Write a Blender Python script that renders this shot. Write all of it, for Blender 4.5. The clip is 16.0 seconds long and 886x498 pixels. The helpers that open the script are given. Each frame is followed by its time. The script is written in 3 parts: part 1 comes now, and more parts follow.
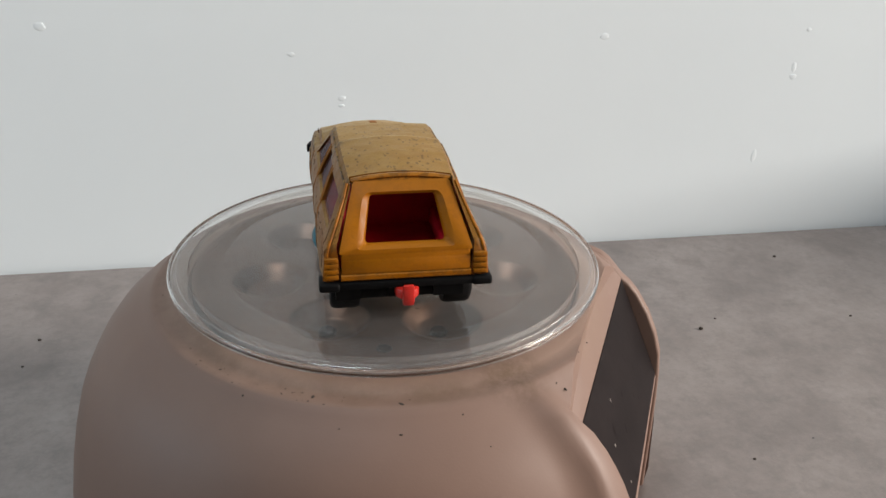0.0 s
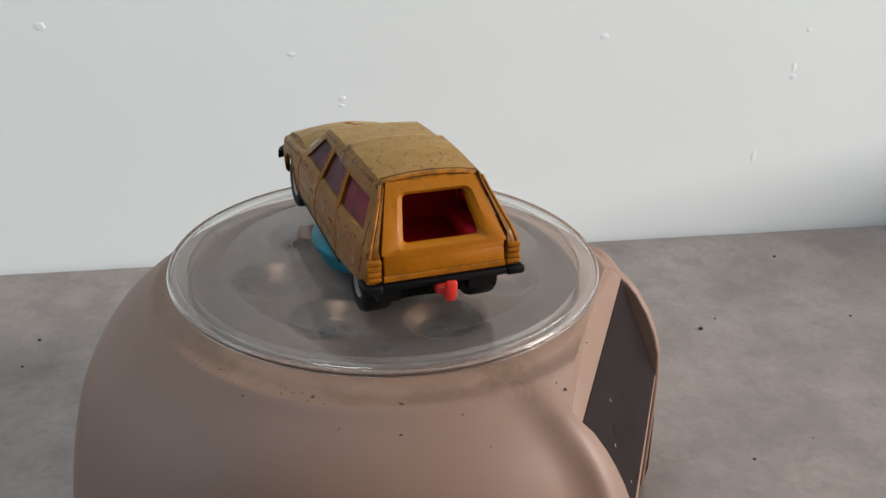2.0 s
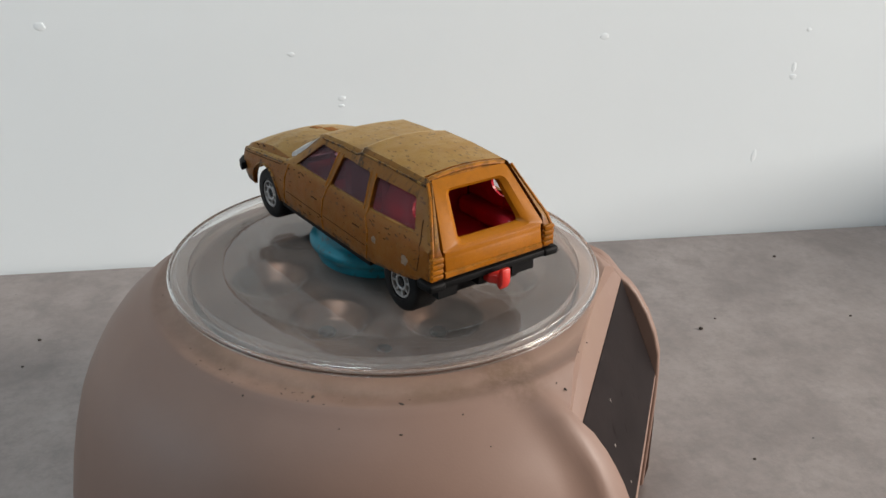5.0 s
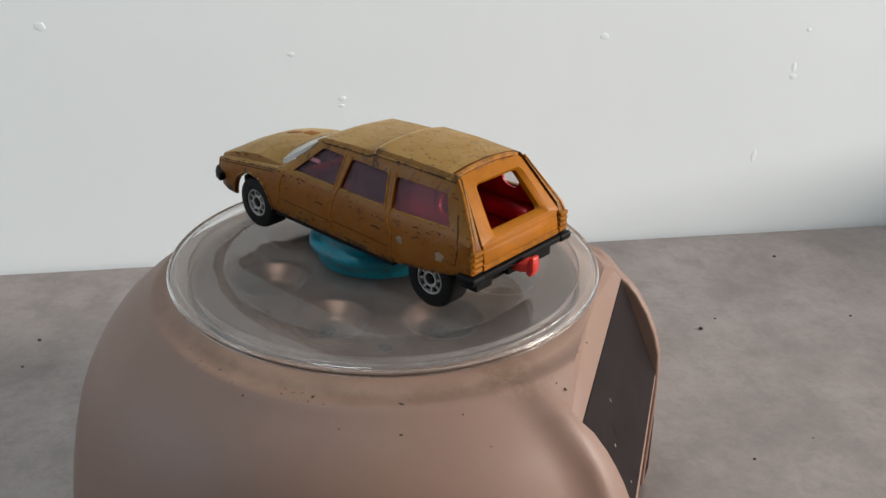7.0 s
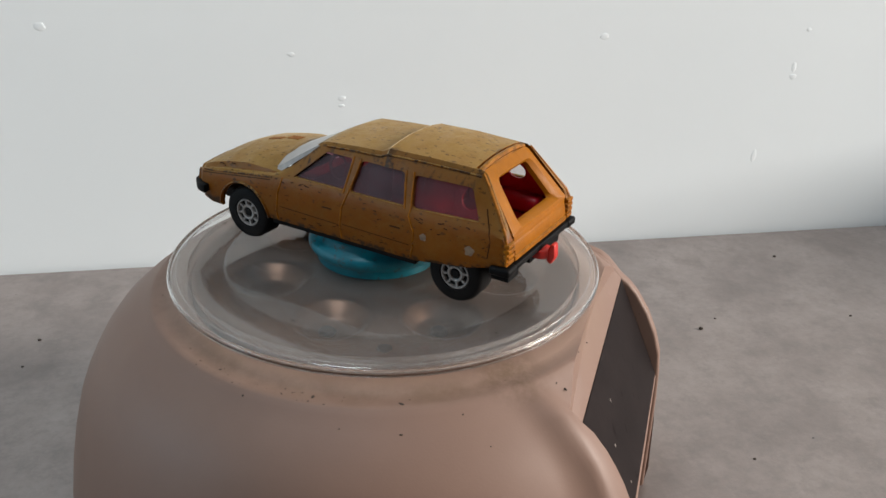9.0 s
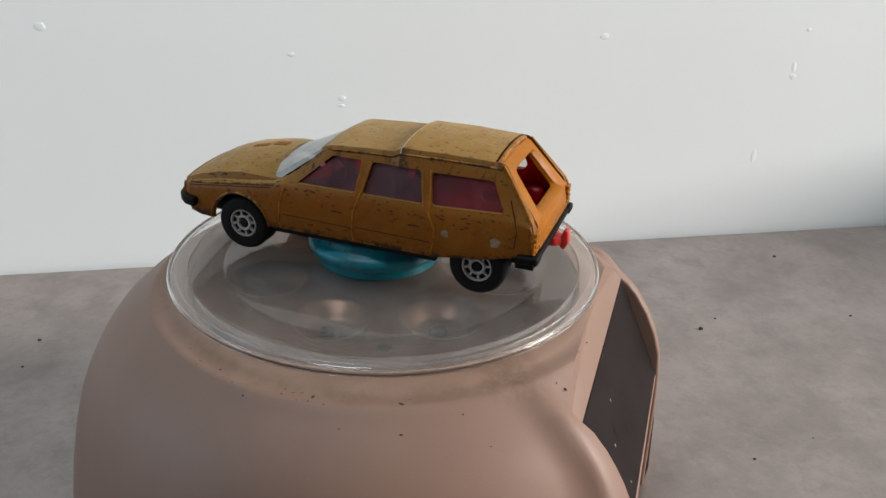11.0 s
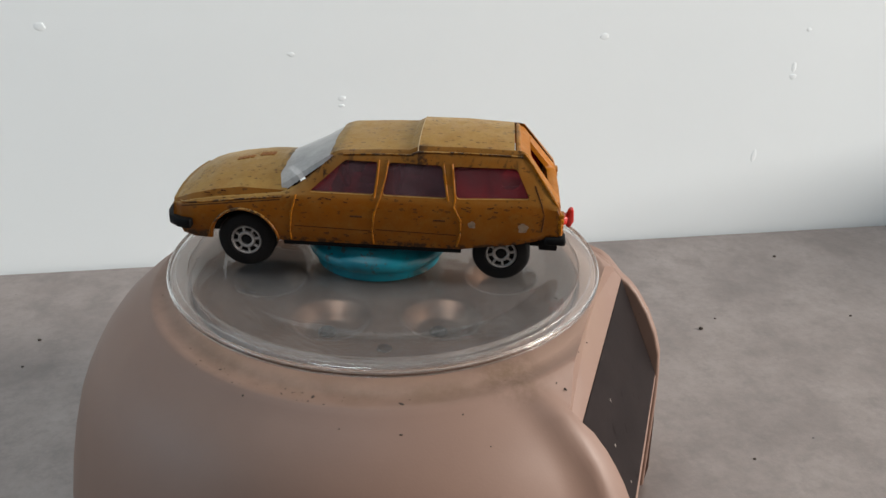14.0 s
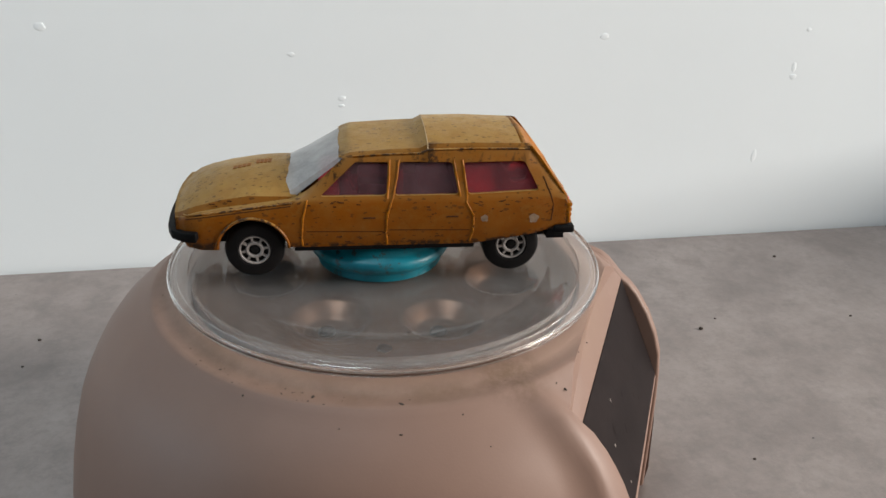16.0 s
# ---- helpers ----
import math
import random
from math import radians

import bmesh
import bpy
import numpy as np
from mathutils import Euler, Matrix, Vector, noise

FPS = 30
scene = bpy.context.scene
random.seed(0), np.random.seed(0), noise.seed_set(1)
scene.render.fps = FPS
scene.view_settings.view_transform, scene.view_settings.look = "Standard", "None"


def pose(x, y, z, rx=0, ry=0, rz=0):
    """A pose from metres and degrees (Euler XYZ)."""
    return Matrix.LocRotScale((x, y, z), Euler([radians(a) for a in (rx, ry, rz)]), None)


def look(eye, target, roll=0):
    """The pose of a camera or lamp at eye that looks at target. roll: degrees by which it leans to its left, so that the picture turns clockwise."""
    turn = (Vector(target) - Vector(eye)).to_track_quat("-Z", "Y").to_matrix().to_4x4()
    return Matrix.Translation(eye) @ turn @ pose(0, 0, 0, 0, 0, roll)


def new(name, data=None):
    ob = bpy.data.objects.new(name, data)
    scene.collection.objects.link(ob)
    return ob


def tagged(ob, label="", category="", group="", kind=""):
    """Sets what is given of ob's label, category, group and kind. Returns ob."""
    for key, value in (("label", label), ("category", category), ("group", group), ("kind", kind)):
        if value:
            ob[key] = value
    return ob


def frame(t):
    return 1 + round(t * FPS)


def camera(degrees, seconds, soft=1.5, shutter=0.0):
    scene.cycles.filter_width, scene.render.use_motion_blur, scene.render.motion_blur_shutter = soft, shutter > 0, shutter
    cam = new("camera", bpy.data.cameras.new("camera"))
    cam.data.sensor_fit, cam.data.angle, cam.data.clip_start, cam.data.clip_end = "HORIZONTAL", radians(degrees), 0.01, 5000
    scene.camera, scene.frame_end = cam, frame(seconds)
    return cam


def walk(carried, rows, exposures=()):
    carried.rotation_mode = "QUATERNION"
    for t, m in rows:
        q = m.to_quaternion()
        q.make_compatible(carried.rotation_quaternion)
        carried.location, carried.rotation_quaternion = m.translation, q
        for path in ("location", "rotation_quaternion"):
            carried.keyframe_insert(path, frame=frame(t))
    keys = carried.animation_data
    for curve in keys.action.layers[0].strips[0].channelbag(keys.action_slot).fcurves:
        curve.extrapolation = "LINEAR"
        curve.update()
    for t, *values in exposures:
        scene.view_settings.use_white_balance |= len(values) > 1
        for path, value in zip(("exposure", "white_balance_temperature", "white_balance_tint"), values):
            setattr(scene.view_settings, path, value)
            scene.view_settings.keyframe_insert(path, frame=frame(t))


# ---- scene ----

MM = 0.001
H = 0.070            # height of the rotating disc's top over the table
cam = camera(54.8, 16.0, soft=1.5)
EYE = pose(0, -0.15692, H + 0.07652, 90 - 25.72, 0, -4.218) @ pose(0, 0, 0, 0, 0, 1.629)
walk(cam, [(0, EYE), (16.0, EYE)], exposures=[(0, 0.08), (7.0, 0.12), (16.0, 0.17)])

# ---- light ----
world = bpy.data.worlds.new("room_daylight")
world.use_nodes = True
wb = world.node_tree.nodes["Background"]
wb.inputs[0].default_value = (0.75, 0.85, 1.0, 1)
wb.inputs[1].default_value = 0.3
scene.world = world


def area(name, eye, target, w, h, power, colour):
    d = bpy.data.lights.new(name, "AREA")
    d.shape, d.size, d.size_y, d.energy, d.color = "RECTANGLE", w, h, power, colour
    ob = new(name, d)
    ob.matrix_world = look(eye, target)
    return ob


ROOM_TURN = pose(0, 0.1445, 0, 0, 0, 6.8)      # the room's own axes, along its back wall


def in_room(x, y, z):
    return ROOM_TURN @ Vector((x, y, z))


# daylight in three unseen window openings; the roof one added to lift the wall
area("window_light", in_room(3.86, -1.29, 1.30), in_room(0.0, -1.29, 1.30), 1.4, 1.4, 296.0, (1.0, 0.92, 0.85))
area("side_window_light", in_room(-1.85, -0.36, 0.70), in_room(0.0, -0.36, 0.70), 0.6, 0.6, 7.5, (0.58, 0.83, 1.0))
area("wall_fill_light", in_room(-0.65, -0.65, 2.27), in_room(-0.65, -0.65, 0.0), 0.8, 0.5, 17.0, (0.86, 0.94, 1.0))

# ---- materials ----
def material(name):
    m = bpy.data.materials.new(name)
    m.use_nodes = True
    n = m.node_tree.nodes
    return m, n, m.node_tree.links, n["Principled BSDF"]


def tex(n, l, scale, detail=4, rough=0.6, stretch=None):
    c = n.new("ShaderNodeTexCoord")
    t = n.new("ShaderNodeTexNoise")
    t.inputs["Scale"].default_value, t.inputs["Detail"].default_value, t.inputs["Roughness"].default_value = scale, detail, rough
    if stretch:
        mp = n.new("ShaderNodeMapping")
        mp.inputs["Scale"].default_value = stretch
        l.new(c.outputs["Object"], mp.inputs[0])
        l.new(mp.outputs[0], t.inputs["Vector"])
    else:
        l.new(c.outputs["Object"], t.inputs["Vector"])
    return t.outputs["Fac"]


def ramp(n, l, fac, lo, hi, a=(0, 0, 0, 1), b=(1, 1, 1, 1)):
    r = n.new("ShaderNodeValToRGB")
    r.color_ramp.elements[0].position, r.color_ramp.elements[1].position = lo, hi
    r.color_ramp.elements[0].color, r.color_ramp.elements[1].color = a, b
    l.new(fac, r.inputs[0])
    return r.outputs[0]


def mix(n, l, fac, a, b, mode="MIX"):
    x = n.new("ShaderNodeMix")
    x.data_type, x.blend_type = "RGBA", mode
    for sock, v in ((x.inputs[0], fac), (x.inputs[6], a), (x.inputs[7], b)):
        if isinstance(v, (int, float)):
            sock.default_value = v
        elif isinstance(v, tuple):
            sock.default_value = (*v, 1)[:4]
        else:
            l.new(v, sock)
    return x.outputs[2]


def maths(n, l, op, a, b=0.0):
    x = n.new("ShaderNodeMath")
    x.operation = op
    for sock, v in ((x.inputs[0], a), (x.inputs[1], b)):
        if isinstance(v, (int, float)):
            sock.default_value = v
        else:
            l.new(v, sock)
    return x.outputs[0]


def spots(n, l, scale, radius, share, stretch=(1, 1, 1), ragged=0.5):
    """Ragged specks scattered at random: 1 in a speck, 0 outside."""
    tc = n.new("ShaderNodeTexCoord")
    c = n.new("ShaderNodeMapping")
    c.inputs["Scale"].default_value = stretch
    l.new(tc.outputs["Object"], c.inputs[0])
    warp = n.new("ShaderNodeTexNoise")
    warp.inputs["Scale"].default_value, warp.inputs["Detail"].default_value = scale * 2.2, 3
    add = n.new("ShaderNodeMix")
    add.data_type, add.blend_type = "RGBA", "ADD"
    add.inputs[0].default_value = ragged / scale
    l.new(c.outputs[0], add.inputs[6])
    l.new(c.outputs[0], warp.inputs["Vector"])
    l.new(warp.outputs["Color"], add.inputs[7])
    v = n.new("ShaderNodeTexVoronoi")
    v.inputs["Scale"].default_value = scale
    l.new(add.outputs[2], v.inputs["Vector"])
    sep = n.new("ShaderNodeSeparateColor")
    l.new(v.outputs["Color"], sep.inputs[0])
    size = maths(n, l, "MULTIPLY", sep.outputs[1], radius)
    inside = maths(n, l, "LESS_THAN", v.outputs["Distance"], size)
    return maths(n, l, "MULTIPLY", inside, maths(n, l, "LESS_THAN", sep.outputs[0], share))


def bump(n, l, b, height, strength, distance):
    x = n.new("ShaderNodeBump")
    x.inputs["Strength"].default_value, x.inputs["Distance"].default_value = strength, distance
    l.new(height, x.inputs["Height"])
    l.new(x.outputs[0], b.inputs["Normal"])


def plain(name, colour, rough, metal=0.0, var=0.25, scale=400, bmp=0.15, coat=0.0, spec=0.5):
    m, n, l, b = material(name)
    f = tex(n, l, scale)
    g = tex(n, l, scale * 6, 2)
    lo, hi = tuple(c * (1 - var) for c in colour), tuple(min(1, c * (1 + var)) for c in colour)
    c = ramp(n, l, f, 0.3, 0.7, (*lo, 1), (*hi, 1))
    l.new(c, b.inputs["Base Color"])
    b.inputs["Roughness"].default_value, b.inputs["Metallic"].default_value = rough, metal
    b.inputs["Coat Weight"].default_value = coat
    b.inputs["Specular IOR Level"].default_value = spec
    bump(n, l, b, g, bmp, 0.0002)
    return m


def paint_material(name, colour, chips):
    """Old enamel: uneven colour, pale scuffed film on faces that look up, dark chips."""
    m, n, l, b = material(name)
    big = tex(n, l, 140, 5)
    c = mix(n, l, ramp(n, l, big, 0.35, 0.65), colour, tuple(k * 0.86 for k in colour))
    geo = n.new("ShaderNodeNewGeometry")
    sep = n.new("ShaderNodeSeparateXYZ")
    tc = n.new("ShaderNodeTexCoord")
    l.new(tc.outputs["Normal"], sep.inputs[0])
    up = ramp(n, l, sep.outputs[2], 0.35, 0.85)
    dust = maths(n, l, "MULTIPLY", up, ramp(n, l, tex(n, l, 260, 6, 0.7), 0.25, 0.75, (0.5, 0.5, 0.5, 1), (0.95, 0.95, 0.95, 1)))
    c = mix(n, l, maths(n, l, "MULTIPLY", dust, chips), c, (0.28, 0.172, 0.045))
    film = ramp(n, l, tex(n, l, 330, 7, 0.75, (1, 0.7, 1)), 0.46, 0.64)
    c = mix(n, l, maths(n, l, "MULTIPLY", film, 0.2 * chips), c, (0.19, 0.10, 0.022))
    grime = ramp(n, l, tex(n, l, 700, 6, 0.75), 0.52, 0.70)
    c = mix(n, l, maths(n, l, "MULTIPLY", grime, 0.45 * chips), c, (0.16, 0.085, 0.02))
    chip = ramp(n, l, tex(n, l, 1100, 4, 0.6, (1, 0.6, 1)), 0.715, 0.73)
    c = mix(n, l, maths(n, l, "MULTIPLY", chip, chips), c, (0.04, 0.016, 0.005))
    fleck = spots(n, l, 1700, 0.44, 0.5, (1, 0.5, 1), 1.1)
    c = mix(n, l, maths(n, l, "MULTIPLY", fleck, 0.7 * chips), c, (0.06, 0.024, 0.006))
    nick = spots(n, l, 560, 0.24, 0.11, (1, 0.6, 0.9), 1.3)
    c = mix(n, l, maths(n, l, "MULTIPLY", nick, 0.9 * chips), c, (0.05, 0.018, 0.004))
    edge = ramp(n, l, geo.outputs["Pointiness"], 0.535, 0.56)
    worn = maths(n, l, "MULTIPLY", edge, ramp(n, l, tex(n, l, 500, 4, 0.7), 0.48, 0.56))
    c = mix(n, l, maths(n, l, "MULTIPLY", worn, chips), c, (0.035, 0.016, 0.006))
    l.new(c, b.inputs["Base Color"])
    r = ramp(n, l, tex(n, l, 420, 5), 0.3, 0.7, (0.33, 0.33, 0.33, 1), (0.55, 0.55, 0.55, 1))
    l.new(r, b.inputs["Roughness"])
    b.inputs["Specular IOR Level"].default_value = 0.16
    b.inputs["Sheen Weight"].default_value = 0.16 * chips
    b.inputs["Sheen Roughness"].default_value = 0.3
    b.inputs["Sheen Tint"].default_value = (0.9, 0.74, 0.42, 1)
    bump(n, l, b, maths(n, l, "SUBTRACT", tex(n, l, 1200, 4, 0.7), maths(n, l, "MULTIPLY", chip, 0.5)), 0.25, 0.00015)
    return m


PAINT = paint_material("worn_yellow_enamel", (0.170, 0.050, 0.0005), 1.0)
EDGE = paint_material("scuffed_yellow_edge", (0.31, 0.098, 0.001), 0.45)
BEAD = paint_material("yellow_enamel_bead", (0.29, 0.095, 0.001), 0.3)
GATE = paint_material("clean_yellow_plastic", (0.30, 0.099, 0.001), 0.10)
BLACK = plain("black_plastic", (0.003, 0.003, 0.0033), 0.55, var=0.3, scale=600, spec=0.1)
TYRE = plain("black_tyre", (0.0045, 0.0042, 0.0045), 0.6, var=0.2, scale=800, spec=0.15)
CHROME = plain("silver_rim_print", (0.27, 0.255, 0.245), 0.45, 0.2, 0.15, 900)
RED = plain("red_plastic", (0.42, 0.008, 0.020), 0.38, var=0.15, scale=300)
HOOK = plain("bright_red_plastic", (0.46, 0.016, 0.010), 0.35, var=0.12, scale=300)
GREY_METAL = plain("bare_grey_metal", (0.17, 0.115, 0.072), 0.6, 0.1, 0.4, 700)
PALE = plain("pale_worn_paint_edge", (0.34, 0.245, 0.13), 0.6, 0.0, 0.3, 1500)
SCRATCH = plain("dark_worn_line", (0.045, 0.018, 0.006), 0.8, 0.0, 0.5, 1500, spec=0.1)
VENT = plain("clean_orange_recess", (0.20, 0.066, 0.002), 0.5, 0.0, 0.3, 1200, spec=0.2)
DIRT = plain("dark_crumb", (0.035, 0.025, 0.018), 0.9, scale=2000)


def cyan_material():
    m, n, l, b = material("dirty_cyan_plastic")
    c = mix(n, l, ramp(n, l, tex(n, l, 160, 5), 0.35, 0.7), (0.0, 0.15, 0.20), (0.004, 0.08, 0.11))
    d = maths(n, l, "MAXIMUM", spots(n, l, 520, 0.34, 0.4, (1, 1, 1), 1.2), ramp(n, l, tex(n, l, 420, 6, 0.7), 0.57, 0.62))
    c = mix(n, l, maths(n, l, "MULTIPLY", d, 0.85), c, (0.035, 0.04, 0.035))
    l.new(c, b.inputs["Base Color"])
    b.inputs["Roughness"].default_value, b.inputs["Specular IOR Level"].default_value = 0.4, 0.3
    bump(n, l, b, tex(n, l, 700, 4), 0.3, 0.0002)
    return m


CYAN = cyan_material()


def sheet_glass(name, tint, rough, extra, low=0.04, haze_colour=(0.6, 0.6, 0.6), slant=0.9):
    """Thin clear plastic: lets light straight through, mirrors more at a slant."""
    m, n, l, b = material(name)
    n.remove(b)
    out = n["Material Output"]
    tr, gl, df = n.new("ShaderNodeBsdfTransparent"), n.new("ShaderNodeBsdfGlossy"), n.new("ShaderNodeBsdfDiffuse")
    tr.inputs[0].default_value = (*tint, 1)
    gl.inputs["Roughness"].default_value = rough
    df.inputs[0].default_value = (*haze_colour, 1)
    lw = n.new("ShaderNodeLayerWeight")
    lw.inputs[0].default_value = 0.5
    gloss = maths(n, l, "ADD", low, maths(n, l, "MULTIPLY", maths(n, l, "POWER", lw.outputs["Facing"], 5.0), slant))
    a, c = n.new("ShaderNodeMixShader"), n.new("ShaderNodeMixShader")
    haze = maths(n, l, "MULTIPLY", ramp(n, l, tex(n, l, 120, 6, 0.7), 0.3, 0.75, (0.4, 0.4, 0.4, 1)), extra)
    l.new(haze, c.inputs[0])
    l.new(tr.outputs[0], c.inputs[1])
    l.new(df.outputs[0], c.inputs[2])
    l.new(gloss, a.inputs[0])
    l.new(c.outputs[0], a.inputs[1])
    l.new(gl.outputs[0], a.inputs[2])
    l.new(a.outputs[0], out.inputs[0])
    return m


DISC_CLEAR = sheet_glass("scuffed_clear_plastic", (0.94, 0.92, 0.90), 0.05, 0.105, 0.045, (0.6, 0.59, 0.58))
SCREEN = sheet_glass("crazed_milky_plastic", (0.72, 0.70, 0.70), 0.35, 1.05, 0.03, (0.38, 0.37, 0.36))
GLAZING = sheet_glass("hazy_clear_plastic", (0.66, 0.42, 0.46), 0.45, 0.5, 0.012, (0.125, 0.073, 0.082), 0.2)
TINTED = sheet_glass("red_tinged_plastic", (0.80, 0.50, 0.52), 0.4, 0.34, 0.01, (0.17, 0.07, 0.08), 0.2)
CLEARER = sheet_glass("cleaner_clear_plastic", (0.93, 0.90, 0.90), 0.3, 0.16, 0.01, (0.3, 0.22, 0.22), 0.2)


RIM = sheet_glass("clear_acrylic_rim", (0.95, 0.945, 0.935), 0.05, 0.10, 0.05, (0.75, 0.74, 0.73))


def bead_material():
    m, n, l, b = material("clear_acrylic_bead")
    b.inputs["Base Color"].default_value = (0.95, 0.95, 0.95, 1)
    b.inputs["Transmission Weight"].default_value = 1.0
    b.inputs["Roughness"].default_value = 0.10
    b.inputs["IOR"].default_value = 1.40
    bump(n, l, b, tex(n, l, 300, 3), 0.05, 0.0002)
    return m


RIM_BEAD = bead_material()


def housing_material():
    m, n, l, b = material("pinkish_beige_plastic")
    tc = n.new("ShaderNodeTexCoord")
    sep = n.new("ShaderNodeSeparateXYZ")
    l.new(tc.outputs["Object"], sep.inputs[0])
    r = maths(n, l, "SQRT", maths(n, l, "ADD", maths(n, l, "MULTIPLY", sep.outputs[0], sep.outputs[0]), maths(n, l, "MULTIPLY", sep.outputs[1], sep.outputs[1])))
    c = mix(n, l, ramp(n, l, tex(n, l, 45, 5), 0.3, 0.7), (0.171, 0.103, 0.077), (0.188, 0.115, 0.086))
    film = maths(n, l, "MULTIPLY", ramp(n, l, r, 0.030, 0.040), ramp(n, l, r, 0.0440, 0.0456, (1, 1, 1, 1), (0, 0, 0, 1)))
    film = maths(n, l, "MULTIPLY", film, ramp(n, l, tex(n, l, 130, 6, 0.7), 0.3, 0.6, (0.3, 0.3, 0.3, 1), (1, 1, 1, 1)))
    c = mix(n, l, maths(n, l, "MULTIPLY", film, 0.3), c, (0.22, 0.15, 0.10))
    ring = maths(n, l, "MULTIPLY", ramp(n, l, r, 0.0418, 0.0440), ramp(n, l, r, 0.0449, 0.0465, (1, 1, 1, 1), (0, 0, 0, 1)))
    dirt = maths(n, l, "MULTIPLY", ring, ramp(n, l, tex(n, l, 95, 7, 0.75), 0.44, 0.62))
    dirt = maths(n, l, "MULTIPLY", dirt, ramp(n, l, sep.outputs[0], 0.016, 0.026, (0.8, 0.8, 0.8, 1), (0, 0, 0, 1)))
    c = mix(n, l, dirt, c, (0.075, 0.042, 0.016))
    vec = n.new("ShaderNodeVectorMath")
    vec.operation = "DISTANCE"
    vec.inputs[1].default_value = (0.0210, -0.0380, -0.0045)
    l.new(tc.outputs["Object"], vec.inputs[0])
    stain = maths(n, l, "MULTIPLY", ramp(n, l, vec.outputs["Value"], 0.002, 0.0065, (1, 1, 1, 1), (0, 0, 0, 1)), ramp(n, l, tex(n, l, 380, 6, 0.75), 0.40, 0.62))
    c = mix(n, l, maths(n, l, "MULTIPLY", stain, 0.8), c, (0.07, 0.038, 0.014))
    spot = ramp(n, l, tex(n, l, 420, 2, 0.5), 0.775, 0.785)
    c = mix(n, l, spot, c, (0.06, 0.04, 0.03))
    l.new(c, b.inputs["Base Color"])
    b.inputs["Roughness"].default_value = 0.55
    bump(n, l, b, tex(n, l, 2500, 2), 0.06, 0.0002)
    return m


HOUSING = housing_material()


def panel_material():
    m, n, l, b = material("dark_solar_cell")
    c = mix(n, l, ramp(n, l, tex(n, l, 90, 6, 0.7), 0.35, 0.7), (0.011, 0.0082, 0.0082), (0.018, 0.0132, 0.0130))
    s = ramp(n, l, tex(n, l, 260, 5, 0.65, (1.6, 1.6, 0.5)), 0.63, 0.66)
    c = mix(n, l, s, c, (0.003, 0.0015, 0.0012))
    c = mix(n, l, spots(n, l, 260, 0.12, 0.35), c, (0.25, 0.22, 0.2))
    l.new(c, b.inputs["Base Color"])
    b.inputs["Roughness"].default_value = 0.5
    b.inputs["Specular IOR Level"].default_value = 0.05
    return m


PANEL = panel_material()


def plate_material():
    m, n, l, b = material("silvered_inner_plastic")
    c = mix(n, l, ramp(n, l, tex(n, l, 60, 5), 0.3, 0.7), (0.135, 0.084, 0.060), (0.175, 0.108, 0.076))
    l.new(c, b.inputs["Base Color"])
    b.inputs["Metallic"].default_value = 0.8
    b.inputs["Roughness"].default_value = 0.38
    return m


PLATE = plate_material()


def wall_material():
    m, n, l, b = material("white_emulsion_wall")
    c = mix(n, l, ramp(n, l, tex(n, l, 5, 5), 0.3, 0.7), (0.765, 0.84, 0.875), (0.80, 0.873, 0.903))
    l.new(c, b.inputs["Base Color"])
    b.inputs["Roughness"].default_value = 0.55
    h = maths(n, l, "ADD", maths(n, l, "MULTIPLY", tex(n, l, 14, 3), 1.0), maths(n, l, "MULTIPLY", tex(n, l, 160, 4), 0.10))
    bump(n, l, b, h, 0.06, 0.004)
    return m


WALL = wall_material()
# unseen room painted darker than a real one, to cut the bounced fill
ROOM = plain("darkened_room_paint", (0.10, 0.09, 0.085), 0.8, var=0.1, scale=3)


def table_material():
    m, n, l, b = material("mottled_grey_stone")
    c = mix(n, l, ramp(n, l, tex(n, l, 26, 8, 0.7), 0.35, 0.68), (0.165, 0.141, 0.132), (0.275, 0.24, 0.224))
    c = mix(n, l, ramp(n, l, tex(n, l, 95, 7, 0.75), 0.50, 0.68, (0, 0, 0, 1), (0.5, 0.5, 0.5, 1)), c, (0.13, 0.115, 0.11))
    c = mix(n, l, ramp(n, l, tex(n, l, 330, 5, 0.7), 0.45, 0.72, (0, 0, 0, 1), (0.45, 0.45, 0.45, 1)), c, (0.15, 0.136, 0.13))
    c = mix(n, l, ramp(n, l, tex(n, l, 210, 2, 0.5), 0.76, 0.78), c, (0.06, 0.05, 0.05))
    l.new(c, b.inputs["Base Color"])
    b.inputs["Roughness"].default_value = 0.5
    bump(n, l, b, tex(n, l, 500, 5, 0.7), 0.15, 0.0005)
    return m


TABLE = table_material()


# ---- building helpers ----
def part(name, bm, mat, parent=None, label="", smooth=40, scale=MM):
    """One mesh object from a bmesh in millimetres."""
    if scale != 1:
        bmesh.ops.scale(bm, vec=(scale,) * 3, verts=bm.verts)
    me = bpy.data.meshes.new(name)
    bm.to_mesh(me)
    bm.free()
    me.materials.append(mat)
    shade(me, smooth)
    ob = new(name, me)
    if parent:
        ob.parent = parent
    if label:
        tagged(ob, label)
    return ob


def shade(me, angle):
    if angle:
        me.shade_smooth()
        me.set_sharp_from_angle(angle=radians(angle))


def empty(name, label, category, group=""):
    return tagged(new(name), label, category, group)


def box(bm, x0, x1, y0, y1, z0, z1):
    m = Matrix.Translation(((x0 + x1) / 2, (y0 + y1) / 2, (z0 + z1) / 2)) @ Matrix.Diagonal((x1 - x0, y1 - y0, z1 - z0, 1))
    return bmesh.ops.create_cube(bm, size=1, matrix=m)["verts"]


